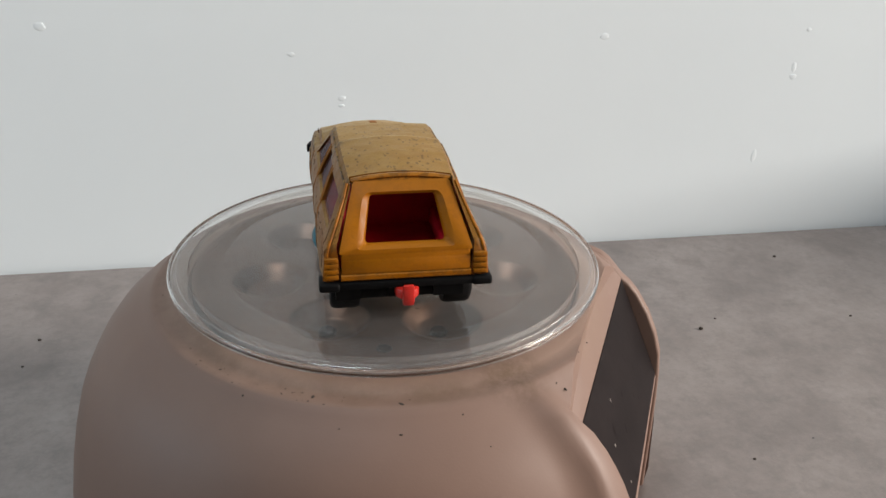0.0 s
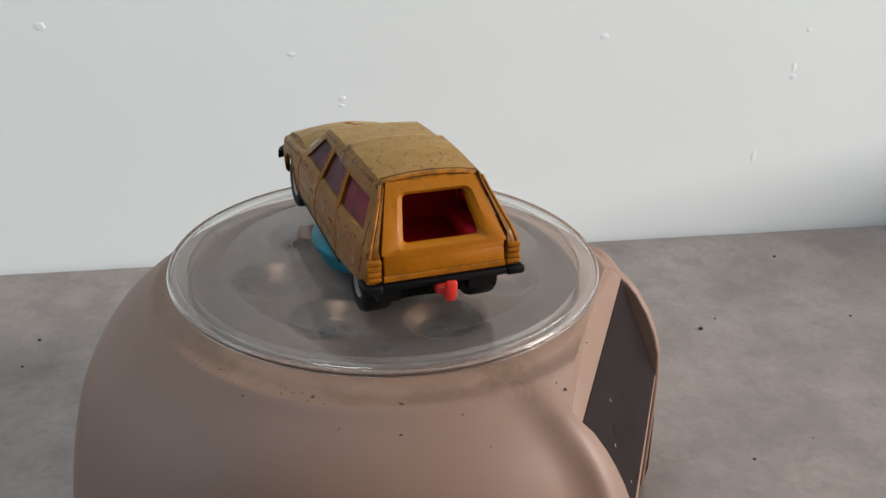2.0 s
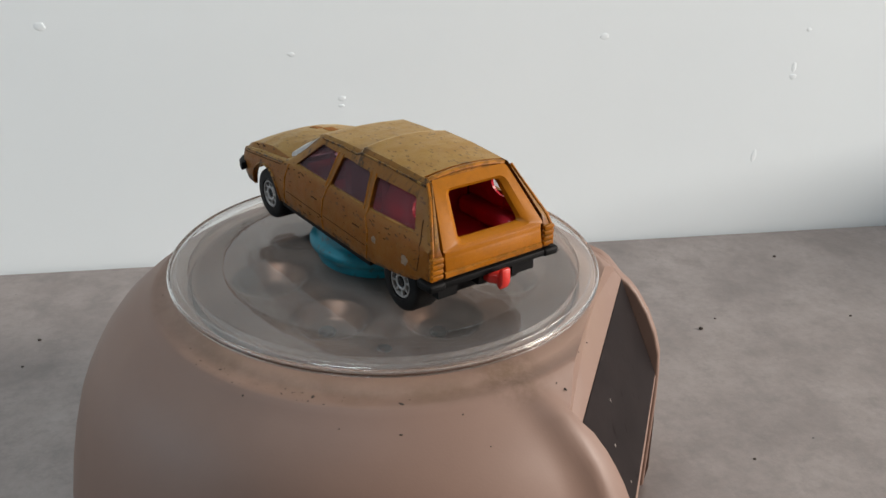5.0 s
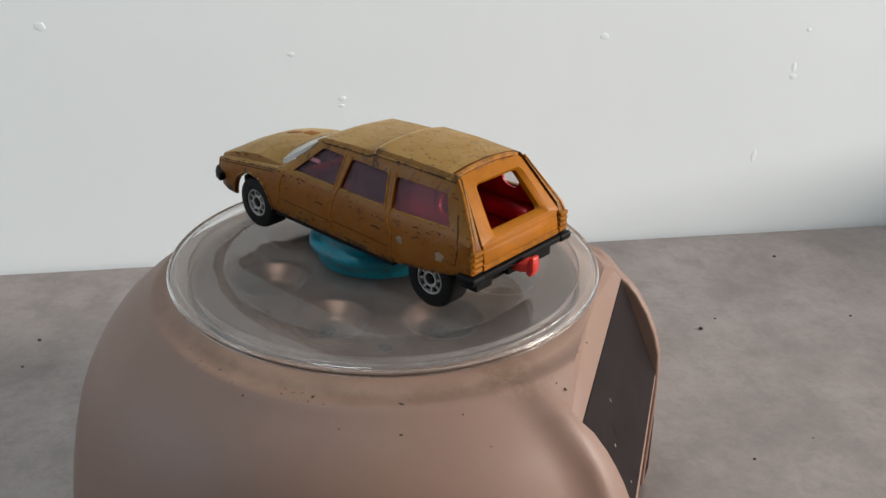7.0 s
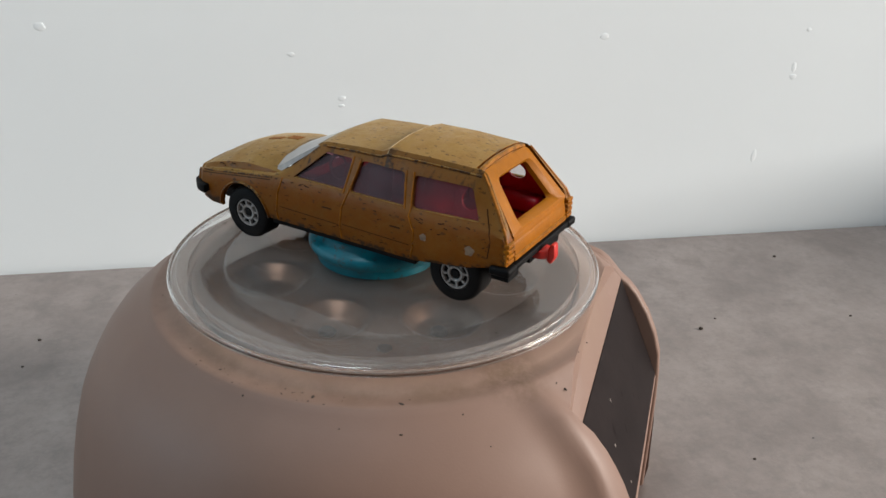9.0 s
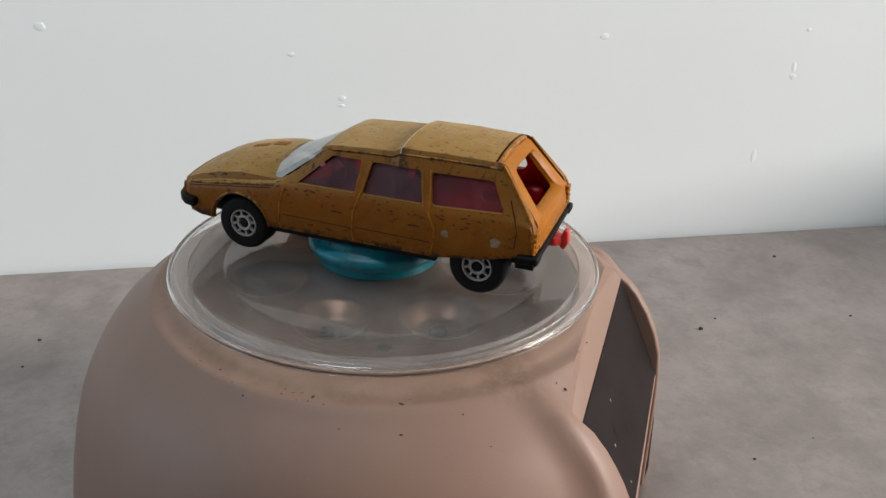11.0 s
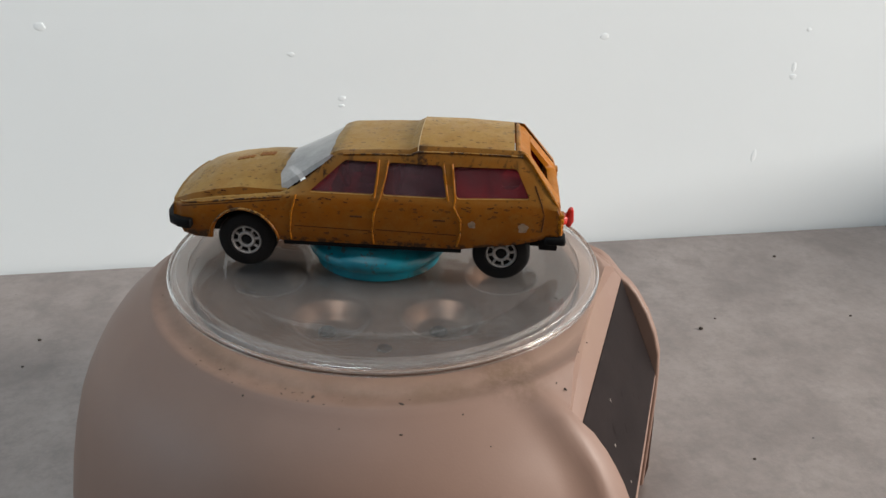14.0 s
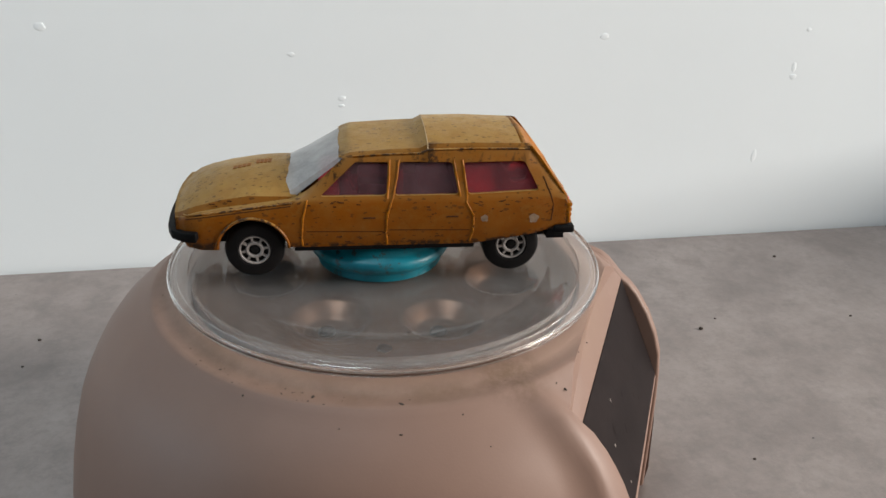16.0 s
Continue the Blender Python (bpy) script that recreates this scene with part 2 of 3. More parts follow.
def bevel(bm, width, segments=2, angle=30):
    es = [e for e in bm.edges if len(e.link_faces) == 2 and e.calc_face_angle(0) > radians(angle)]
    bmesh.ops.bevel(bm, geom=es, offset=width, segments=segments, affect="EDGES", profile=0.5, clamp_overlap=True)


def bev_box(x0, x1, y0, y1, z0, z1, w, seg=2):
    bm = bmesh.new()
    box(bm, x0, x1, y0, y1, z0, z1)
    bevel(bm, w, seg)
    return bm


def revolve(bm, profile, steps=96, close=False):
    """Turns a profile of (radius, height) about the z axis."""
    rings = []
    for r, z in profile:
        if r < 1e-6:
            rings.append([bm.verts.new((0, 0, z))])
        else:
            rings.append([bm.verts.new((r * math.cos(2 * math.pi * k / steps), r * math.sin(2 * math.pi * k / steps), z)) for k in range(steps)])
    pairs = list(zip(rings, rings[1:]))
    if close:
        pairs.append((rings[-1], rings[0]))
    for a, b in pairs:
        for k in range(steps):
            j = (k + 1) % steps
            if len(a) == 1:
                bm.faces.new((a[0], b[k], b[j]))
            elif len(b) == 1:
                bm.faces.new((a[k], b[0], a[j]))
            else:
                bm.faces.new((a[k], b[k], b[j], a[j]))
    bmesh.ops.recalc_face_normals(bm, faces=bm.faces)


def prism(bm, polygon, axis, a, b):
    """A prism over a polygon: axis 'x' takes (y, z), 'y' takes (x, z), 'z' takes (x, y)."""
    def at(p, d):
        return {"x": (d, p[0], p[1]), "y": (p[0], d, p[1]), "z": (p[0], p[1], d)}[axis]
    lo = [bm.verts.new(at(p, a)) for p in polygon]
    hi = [bm.verts.new(at(p, b)) for p in polygon]
    k = len(polygon)
    fs = [bm.faces.new(lo), bm.faces.new(hi)]
    for i in range(k):
        fs.append(bm.faces.new((lo[i], lo[(i + 1) % k], hi[(i + 1) % k], hi[i])))
    bmesh.ops.recalc_face_normals(bm, faces=fs)


def rounded(polygon, r, seg=4):
    """The polygon with its corners rounded."""
    out = []
    k = len(polygon)
    for i in range(k):
        p, a, b = Vector(polygon[i]), Vector(polygon[i - 1]), Vector(polygon[(i + 1) % k])
        u, v = (a - p), (b - p)
        d = min(r, u.length * 0.45, v.length * 0.45)
        s, e = p + u.normalized() * d, p + v.normalized() * d
        for j in range(seg + 1):
            t = j / seg
            out.append(tuple((1 - t) ** 2 * s + 2 * t * (1 - t) * p + t * t * e))
    return out


def tube(bm, pts, r, sides=6):
    """A rod along points."""
    rings = []
    pts = [Vector(p) for p in pts]
    for i, p in enumerate(pts):
        d = (pts[min(i + 1, len(pts) - 1)] - pts[max(i - 1, 0)]).normalized()
        q = d.to_track_quat("Z", "Y").to_matrix()
        rings.append([bm.verts.new(p + q @ Vector((r * math.cos(2 * math.pi * k / sides), r * math.sin(2 * math.pi * k / sides), 0))) for k in range(sides)])
    for a, b in zip(rings, rings[1:]):
        for k in range(sides):
            bm.faces.new((a[k], a[(k + 1) % sides], b[(k + 1) % sides], b[k]))
    bm.faces.new(rings[0][::-1])
    bm.faces.new(rings[-1])


def carve(ob, cutters, op="DIFFERENCE"):
    """Cuts bmeshes (in millimetres) out of ob for good."""
    tools = []
    for bm in cutters:
        c = part("cutter", bm, PAINT, ob.parent, smooth=0)
        tools.append(c)
        md = ob.modifiers.new("cut", "BOOLEAN")
        md.operation, md.solver, md.object = op, "EXACT", c
    bpy.context.view_layer.update()
    me = bpy.data.meshes.new_from_object(ob.evaluated_get(bpy.context.evaluated_depsgraph_get()))
    ob.modifiers.clear()
    ob.data = me
    for c in tools:
        bpy.data.objects.remove(c)
    return ob


# ---- room ----
def structure(name, bm, mat, label, smooth=0):
    return tagged(part(name, bm, mat, smooth=smooth, scale=1), label, kind="structure")


wall_m = ROOM_TURN
bm = bmesh.new()
box(bm, -1.88, 3.88, 0, 0.12, -0.75, 2.3)
back = structure("wall_back", bm, WALL, "white painted plaster wall with faint bumps and marks")
back.matrix_world = wall_m
for x, z, w, h in ((-15.7, 61.6, 1.1, 0.8), (-15.9, 59.0, 0.9, 0.5), (-112.6, 87.8, 1.5, 1.2), (159.2, 69.8, 0.8, 1.6), (159.6, 65.9, 1.2, 0.9), (149.3, 34.0, 0.9, 2.2), (80.5, 82.4, 1.4, 1.0), (-32.8, 77.6, 1.1, 0.6), (162.4, 84.0, 0.9, 0.6)):
    bm = bmesh.new()
    bmesh.ops.create_icosphere(bm, subdivisions=3, radius=1)
    for v in bm.verts:
        v.co *= 1 + 0.25 * noise.noise(v.co * 1.5 + Vector((x, z, 0)))
    bmesh.ops.scale(bm, vec=(w * 1.2, 0.11, h * 1.2), verts=bm.verts)
    bmesh.ops.translate(bm, verts=bm.verts, vec=(x, 0, z))
    part("paint_blob", bm, WALL, back, "small lump of white paint", smooth=60)
bm = bmesh.new()
box(bm, -0.9, 0.9, -0.60, -0.002, -0.04, 0.0)
table = structure("tabletop", bm, TABLE, "mottled grey stone worktop against the wall")
table.matrix_world = wall_m


def pierced(bm, axis, a, b, u0, u1, v0, v1, hole):
    """A slab from a to b along axis, with a rectangular hole (u0, u1, v0, v1) left open in it."""
    p, q, r, t = hole
    for m in ((u0, p, v0, v1), (q, u1, v0, v1), (p, q, v0, r), (p, q, t, v1)):
        if axis == "x":
            box(bm, a, b, m[0], m[1], m[2], m[3])
        else:
            box(bm, m[0], m[1], m[2], m[3], a, b)


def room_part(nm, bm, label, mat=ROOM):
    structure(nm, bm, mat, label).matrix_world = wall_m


for nm, b, label in (("wall_front", (-1.88, 3.88, -2.6, -2.48, -0.75, 2.3), "plain beige painted wall"), ("floor", (-2.0, 4.0, -2.6, 0.12, -0.87, -0.75), "plain beige floor")):
    bm = bmesh.new()
    box(bm, *b)
    room_part(nm, bm, label)
bm = bmesh.new()
pierced(bm, "x", 3.88, 4.0, -2.6, 0.12, -0.75, 2.3, (-2.03, -0.55, 0.56, 2.04))
room_part("wall_right", bm, "beige painted wall with a large window opening")
bm = bmesh.new()
pierced(bm, "x", -2.0, -1.88, -2.6, 0.12, -0.75, 2.3, (-0.70, -0.02, 0.36, 1.04))
room_part("wall_left", bm, "beige painted wall with a small window opening")
# ceiling opening made to hold the added overhead fill lamp
bm = bmesh.new()
pierced(bm, "z", 2.3, 2.42, -2.0, 4.0, -2.6, 0.12, (-1.09, -0.21, -0.94, -0.36))
room_part("ceiling", bm, "beige ceiling with an opening added for the fill lamp")
# unseen low block, added to shade the right end of wall and worktop
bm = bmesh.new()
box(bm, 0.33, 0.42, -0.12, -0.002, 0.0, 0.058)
room_part("shade_block", bm, "unseen low white block, added to shade the wall and worktop", WALL)

# ---- turntable base ----
PA = Vector((-0.356, -0.9345))    # along the solar cell's top edge, towards the front
PN = Vector((0.9345, -0.356))     # outwards from the solar cell, in plan


def sn(s, n, z):
    p = PA * s + PN * n
    return (p.x, p.y, z)


def crest(w):
    """Outline of the panel mount as (outward, height); w runs from 0 in the middle to 1 at its ends."""
    return [(20, -4.6), (34.0, -4.6 - 1.0 * w), (38.0, -4.65 - 1.75 * w), (40.3, -4.75 - 2.5 * w), (42.2, -5.3 - 3.25 * w), (45.4, -12.0), (56.0, -35.3), (56.3, -36.0), (56.6, -69.0), (20, -69.0)]


CHEEK = [(28.5, -4.9), (32.0, -5.3), (34.0, -5.6), (36.0, -5.8), (38.0, -6.15), (40.3, -6.9), (42.2, -8.2), (45.5, -11.8), (47.2, -13.0), (49.5, -15.4), (52.5, -20), (54.8, -25), (56.3, -30), (56.9, -36), (57.2, -45), (57.4, -69), (28.5, -69)]


def along(bm, poly, s0, s1, draft=0.0):
    """A prism over (outward, height) points, from s0 to s1 along the cell; draft leans the far end outwards below."""
    rings = [[bm.verts.new(sn(s + math.copysign(d, s) * (-5 - z), n, z)) for n, z in poly] for s, d in ((s0, 0.0), (s1, draft))]
    k = len(poly)
    fs = [bm.faces.new(rings[0]), bm.faces.new(rings[1])]
    for i in range(k):
        fs.append(bm.faces.new((rings[0][i], rings[0][(i + 1) % k], rings[1][(i + 1) % k], rings[1][i])))
    bmesh.ops.recalc_face_normals(bm, faces=fs)
    return bm


base = empty("solar_turntable", "round pinkish beige plastic solar turntable base, dusty round its collar", "turntable")
base.location = (0, 0, H)
bm = bmesh.new()
revolve(bm, [(0, -7), (38.6, -7), (38.8, -4.2), (39.4, -3.7), (41.6, -3.7), (42.8, -4.4), (43.9, -4.75), (45.3, -4.68), (46.15, -4.72), (46.6, -4.95), (47.5, -5.8), (49.6, -7.4), (51.8, -9.2), (55.0, -12.2),
             (57.2, -15.2), (58.9, -18.2), (60.4, -21.2), (61.6, -24.2), (63.3, -30.2), (64.6, -36.2), (65.7, -43), (66.4, -52), (66.8, -66), (66.4, -69.4), (65.6, -70), (0, -70)], 360)
# a broad swelling of the dome beside the solar cell, falling off towards the front
for v in bm.verts:
    s, n, z = PA.dot(v.co.xy), PN.dot(v.co.xy), v.co.z
    if n > 25 and -66 < z < -5.2:
        top, foot = 31.2 + 0.18 * (-7.8 - z), 34.6 + 0.27 * (-5.7 - z)
        top, foot = min(top, 35.0), min(foot, 42.0)
        t = min(1, max(0, (foot - s) / (foot - top)))
        q = min(1, max(0, (s - 27.6) / (top - 27.6)))
        up = 2.2 * min(1, (-z - 5.2) / 5) * (0.2 * t + 0.8 * t ** 2.2) * (q * (2 - q))
        v.co.xy += v.co.xy.normalized() * up
        v.co.z += up * (0.7 if z > -12 else 0.25)
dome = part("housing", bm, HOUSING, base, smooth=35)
carve(dome, [along(bmesh.new(), [(42.3, -4.0), (42.4, -5.6), (44.4, -12.4), (55.0, -35.6), (55.3, -37.2), (55.6, -71), (100, -71), (100, -4.0)], -33.2, 28.9)])
shade(dome.data, 35)
bm = bmesh.new()
rings = [[bm.verts.new(sn(30.6 * k / 8, max(n, math.sqrt(40.0 ** 2 - (30.6 * k / 8) ** 2)), z)) for n, z in crest((k / 8) ** 2)] for k in range(-8, 9)]
for a, b in zip(rings, rings[1:]):
    for i in range(len(a)):
        j = (i + 1) % len(a)
        bm.faces.new((a[i], a[j], b[j], b[i]))
bm.faces.new(rings[0])
bm.faces.new(rings[-1])
bmesh.ops.recalc_face_normals(bm, faces=bm.faces)
part("panel_mount", bm, HOUSING, base, smooth=35)
bm = along(bmesh.new(), CHEEK, -28.9, -32.0)
bevel(bm, 0.7, 3, 50)
part("panel_cheek", bm, HOUSING, base, smooth=45)
bm = bmesh.new()
pts = ((-28.7, -12.2), (28.7, -12.2), (28.7, -35.0), (-28.7, -35.0))
vs = [bm.verts.new(sn(s, 45.4 + (-12 - z) * 0.455 + off, z)) for off in (-0.3, 0.2) for s, z in pts]
for f in ((0, 1, 2, 3), (4, 5, 6, 7), (0, 1, 5, 4), (1, 2, 6, 5), (2, 3, 7, 6), (3, 0, 4, 7)):
    bm.faces.new([vs[k] for k in f])
bmesh.ops.recalc_face_normals(bm, faces=bm.faces)
part("solar_panel", bm, PANEL, base, "dark scratched solar cell", smooth=0)

# specks lying in the collar groove
rng = random.Random(11)
bm = bmesh.new()
SPECKS = [(2.3, -45.3, 0.5), (-42.5, -6.2, 0.6), (-36.8, -21.3, 0.5), (-11.8, -43.0, 0.5), (-2.8, -42.6, 0.25), (-31.6, -32.1, 0.3), (-27.8, -34.8, 0.35), (-12.5, -44.1, 0.25), (-16.9, -42.0, 0.3), (-40.5, -14.7, 0.35)]
for k in range(70):
    a, r = math.radians(rng.gauss(-128, 26)), rng.uniform(43.0, 46.2)
    SPECKS.append((r * math.cos(a), r * math.sin(a), rng.uniform(0.07, 0.22)))
for x, y, z, q in [(x, y, -4.75, q) for x, y, q in SPECKS] + [(30.1, -38.8, -6.9, 0.35), (2.2, -49.6, -7.4, 0.3), (28.6, -38.2, -6.0, 0.25), (16.3, -49.8, -9.8, 0.25), (-7.4, -48.5, -6.9, 0.2), (12.1, -46.4, -6.1, 0.25), (-23.2, -41.2, -5.5, 0.3)]:
    m = pose(x, y, z, 0, 0, rng.uniform(0, 360)) @ Matrix.Diagonal((q * rng.uniform(0.8, 1.6), q * 0.6, q * 0.4, 1))
    bmesh.ops.create_icosphere(bm, subdivisions=1, radius=1, matrix=m)
tagged(part("dirt_speck", bm, DIRT, base, "dark specks of dirt", smooth=0), kind="stuff")

# inner plate under the clear disc, with conical pockets
bm = bmesh.new()
revolve(bm, [(0, -2.0), (11.0, -2.0), (12.2, -3.0), (36.6, -3.0), (37.4, -2.5), (38.5, -2.5), (38.5, -6.9), (0, -6.9)], 180)
inner = part("inner_plate", bm, PLATE, base, "silvery moulded plate with round pockets", smooth=25)
pockets = []
for j in range(7):
    b = 2 * math.pi * (j + 0.5) / 7 - math.pi / 2
    bm = bmesh.new()
    revolve(bm, [(0, -6.2), (2.2, -6.2), (4.5, -6.05), (5.1, -5.6), (6.9, -3.3), (7.5, -3.03), (8.4, -2.97), (8.5, -2.2), (0, -2.2)], 72)
    bmesh.ops.translate(bm, verts=bm.verts, vec=(23.6 * math.cos(b), 23.6 * math.sin(b), 0))
    pockets.append(bm)
carve(inner, pockets)
shade(inner.data, 50)
# two screws in the pockets, and a like stud for the mark in front
for x, y in ((-10.9, -21.0), (9.6, -21.3), (-0.4, -31.6)):
    bm = bmesh.new()
    revolve(bm, [(0, 0.7), (1.2, 0.6), (1.7, 0.1), (1.7, -1.5)], 20)
    bmesh.ops.translate(bm, verts=bm.verts, vec=(x, y, -5.9 if y > -30 else -3.4))
    part("dark_stud", bm, BLACK, base)

# ---- rotating disc ----
disc = empty("turntable_disc", "clear round acrylic display disc with a thick raised rim", "display disc")
bm = bmesh.new()
revolve(bm, [(0, 0), (31.5, 0), (32.3, -0.25), (33.2, 0.0), (38.9, 0.0), (38.9, -1.15), (33, -1.2), (0, -1.2)], 128)
plate = part("plate", bm, DISC_CLEAR, disc, smooth=30)
plate.visible_shadow = False
bm = bmesh.new()
ringp = [(39.0, 0.0), (41.0, 0.0), (41.5, -0.1), (42.0, -0.45), (42.25, -0.8), (42.0, -1.15), (41.4, -1.2), (39.0, -1.15)]
revolve(bm, ringp, 160, close=True)
part("rim", bm, RIM, disc, "sloping clear edge of the disc", smooth=60).visible_shadow = False
for radius, height, w, h in ((42.6, -0.75, 0.36, 0.75), (41.2, 0.0, 0.1, 0.1)):
    bm = bmesh.new()
    revolve(bm, [(radius + w * math.cos(a), height + h * math.sin(a)) for a in [2 * math.pi * k / 12 for k in range(12)]], 160, close=True)
    part("rim_bead", bm, RIM_BEAD, disc, "rounded clear bead round the rim", smooth=60).visible_shadow = False
rng = random.Random(4)
bm = bmesh.new()
for k in range(46):
    a, r = rng.uniform(0, 2 * math.pi), rng.uniform(17, 39.5)
    m = pose(r * math.cos(a), r * math.sin(a), 0.2, rng.uniform(0, 360), 0, rng.uniform(0, 360)) @ Matrix.Diagonal((rng.uniform(0.12, 0.5), 0.12, 0.1, 1))
    bmesh.ops.create_icosphere(bm, subdivisions=1, radius=1, matrix=m)
tagged(part("dust", bm, DIRT, disc, "dark specks of dust", smooth=0), kind="stuff")

# ---- cyan cap ----
cap = empty("plastic_cap", "dirty cyan plastic cap propping up the toy car", "cap")
bm = bmesh.new()
revolve(bm, [(0, 6.9), (10.3, 6.9), (11.2, 6.7), (11.9, 6.1), (12.2, 5.4), (12.8, 5.0), (13.5, 4.6), (13.9, 4.0), (13.9, 3.3), (13.5, 2.6), (12.8, 2.0), (12.4, 1.4), (12.3, 0.15), (0, 0.15)], 72)
bmesh.ops.translate(bm, verts=bm.verts, vec=(-0.95, 1.25, 0))
part("cap_body", bm, CYAN, cap, smooth=50)

# ---- toy car ----
# y, sill height, half width, belt half width, belt height, edge half width, edge height, crown height
STATIONS = [
    (37.9, 10.2, 12.2, 11.5, 13.7, 10.7, 14.0, 14.6),
    (36.8, 8.4, 13.0, 12.3, 14.1, 11.5, 14.6, 15.3),
    (34.4, 7.9, 13.5, 12.6, 14.5, 11.6, 15.3, 16.6),
    (30.0, 7.8, 13.7, 12.7, 15.2, 11.6, 16.1, 18.2),
    (24.0, 8.4, 14.0, 12.9, 16.0, 11.6, 16.8, 19.4),
    (17.6, 8.3, 14.0, 12.9, 16.9, 11.4, 17.5, 19.9),
    (16.4, 8.3, 14.0, 12.9, 17.1, 11.2, 18.0, 20.4),
    (8.2, 8.3, 14.0, 12.9, 17.4, 9.5, 24.1, 24.5),
    (6.8, 8.3, 14.0, 12.9, 17.4, 9.4, 24.6, 25.1),
    (0.0, 8.3, 14.0, 12.9, 17.4, 9.4, 25.0, 25.7),
    (-5.2, 8.3, 14.0, 12.9, 17.4, 9.4, 25.1, 26.1),
    (-6.8, 8.3, 14.0, 12.9, 17.4, 9.5, 25.8, 27.2),
    (-15.0, 8.3, 14.0, 12.9, 17.4, 9.4, 25.9, 27.3),
    (-25.4, 9.8, 13.9, 12.7, 17.5, 9.0, 25.6, 26.8),
    (-26.3, 10.0, 13.9, 12.7, 17.5, 8.9, 25.2, 26.1),
    (-32.2, 11.4, 13.5, 12.9, 17.0, 12.3, 17.5, 17.9),
    (-33.0, 11.6, 13.3, 12.9, 15.4, 12.5, 15.8, 16.0)]
ST = np.array(sorted(STATIONS))


def section(y, inset=0.0, sink=0.0):
    v = [float(np.interp(y, ST[:, 0], ST[:, k])) for k in range(1, 8)]
    zb, w, xb, zbelt, xe, ze, zc = v
    w, xb, xe, ze, zc = w - inset, xb - inset, xe - inset, ze - inset * 0.6, zc - inset
    zb -= sink
    pts = [(0, zb), (w - 0.35, zb), (w - 0.1, max(zb + 0.8, 9.6)), (w, 12.0), (w - 0.25, 12 + 0.55 * (zbelt - 12)), (xb + 0.35, zbelt - 0.35), (xb, zbelt + 0.15),
           (0.52 * xb + 0.48 * xe + 0.18, 0.52 * zbelt + 0.48 * ze), (xe + 0.2, ze - 0.45), (xe - 0.45, ze + 0.28 * (zc - ze) + 0.1), (0.62 * xe, ze + 0.74 * (zc - ze)), (0.3 * xe, ze + 0.95 * (zc - ze)), (0, zc)]
    return pts


def bend(y):
    return float(np.interp(y, [0, 9, 17, 30, 39], [0, 1.4, 3.0, 2.2, 1.4]))


def loft(ys, inset=0.0, sink=0.0):
    bm = bmesh.new()
    rows = []
    for y in ys:
        half = section(y, inset, sink)
        pts = half + [(-x, z) for x, z in half[-2:0:-1]]
        rows.append([bm.verts.new((x, y + bend(y) * (1 - (x / 14.0) ** 2), z)) for x, z in pts])
    for a, b in zip(rows, rows[1:]):
        k = len(a)
        for i in range(k):
            bm.faces.new((a[i], a[(i + 1) % k], b[(i + 1) % k], b[i]))
    bm.faces.new(rows[0])
    bm.faces.new(rows[-1])
    bmesh.ops.recalc_face_normals(bm, faces=bm.faces)
    return bm


def side_x(y, z):
    """Half width of the body at this height."""
    p = section(y)[1:9]
    return float(np.interp(z, [k[1] for k in p], [k[0] for k in p]))


YS = sorted(set([float(v) for v in ST[:, 0]] + [float(v) for v in np.arange(-32, 39, 1.5)]))
IN = [y for y in YS if -31.5 <= y <= 37.0]
car = empty("toy_car", "worn yellow die-cast toy estate car with chipped paint", "toy car")
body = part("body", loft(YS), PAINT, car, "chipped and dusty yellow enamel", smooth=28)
W1 = [(13.0, 17.75), (6.6, 23.3), (0.6, 23.3), (1.1, 17.75)]
W2 = [(-0.5, 17.75), (-1.5, 23.3), (-11.0, 23.3), (-12.2, 17.75)]
W3 = [(-14.0, 17.75), (-13.2, 23.2), (-24.6, 23.2), (-27.2, 18.2)]
cuts = [loft(IN, 0.8, 4.0)]
for w in (W1, W2, W3):
    bm = bmesh.new()
    prism(bm, rounded(w, 0.6, 3), "x", -20, 20)
    cuts.append(bm)
bm = bmesh.new()
low = [(x, 20.3 - 3.1 * (x / 11.8) ** 2) for x in np.linspace(-11.8, 11.8, 15)]
prism(bm, low + [(11.75, 18.0), (9.5, 23.9), (4.5, 24.4), (-4.5, 24.4), (-9.5, 23.9), (-11.75, 18.0)], "y", 5.5, 26)
cuts.append(bm)
for sgn in (-1, 1):
    for yc, zc, r in ((25.2, 7.6, 6.3),):
        bm = bmesh.new()
        prism(bm, [(yc + r * math.cos(a), zc + r * math.sin(a)) for a in np.linspace(0, 2 * math.pi, 33)[:-1]], "x", sgn * 8.0, sgn * 18.0)
        cuts.append(bm)
bm = bmesh.new()
prism(bm, [(-10.7, 12.9), (10.7, 12.9), (11.2, 17.4), (8.5, 25.2), (8.3, 29), (-8.3, 29), (-8.5, 25.2), (-11.2, 17.4)], "y", -40, -24.0)
cuts.append(bm)
carve(body, cuts)
shade(body.data, 28)

# door beads, waist line and handles pressed into the sides
def on_side(sgn, pts, lift=0.0):
    return [(sgn * (side_x(y, z) + lift), y + bend(y) * (1 - (side_x(y, z) / 14.0) ** 2), z) for y, z in pts]


def polyline(pts, step=0.6):
    out = []
    for (a, b), (c, d) in zip(pts, pts[1:]):
        k = max(1, int(math.hypot(c - a, d - b) / step))
        out += [(a + (c - a) * i / k, b + (d - b) * i / k) for i in range(k)]
    return out + [pts[-1]]


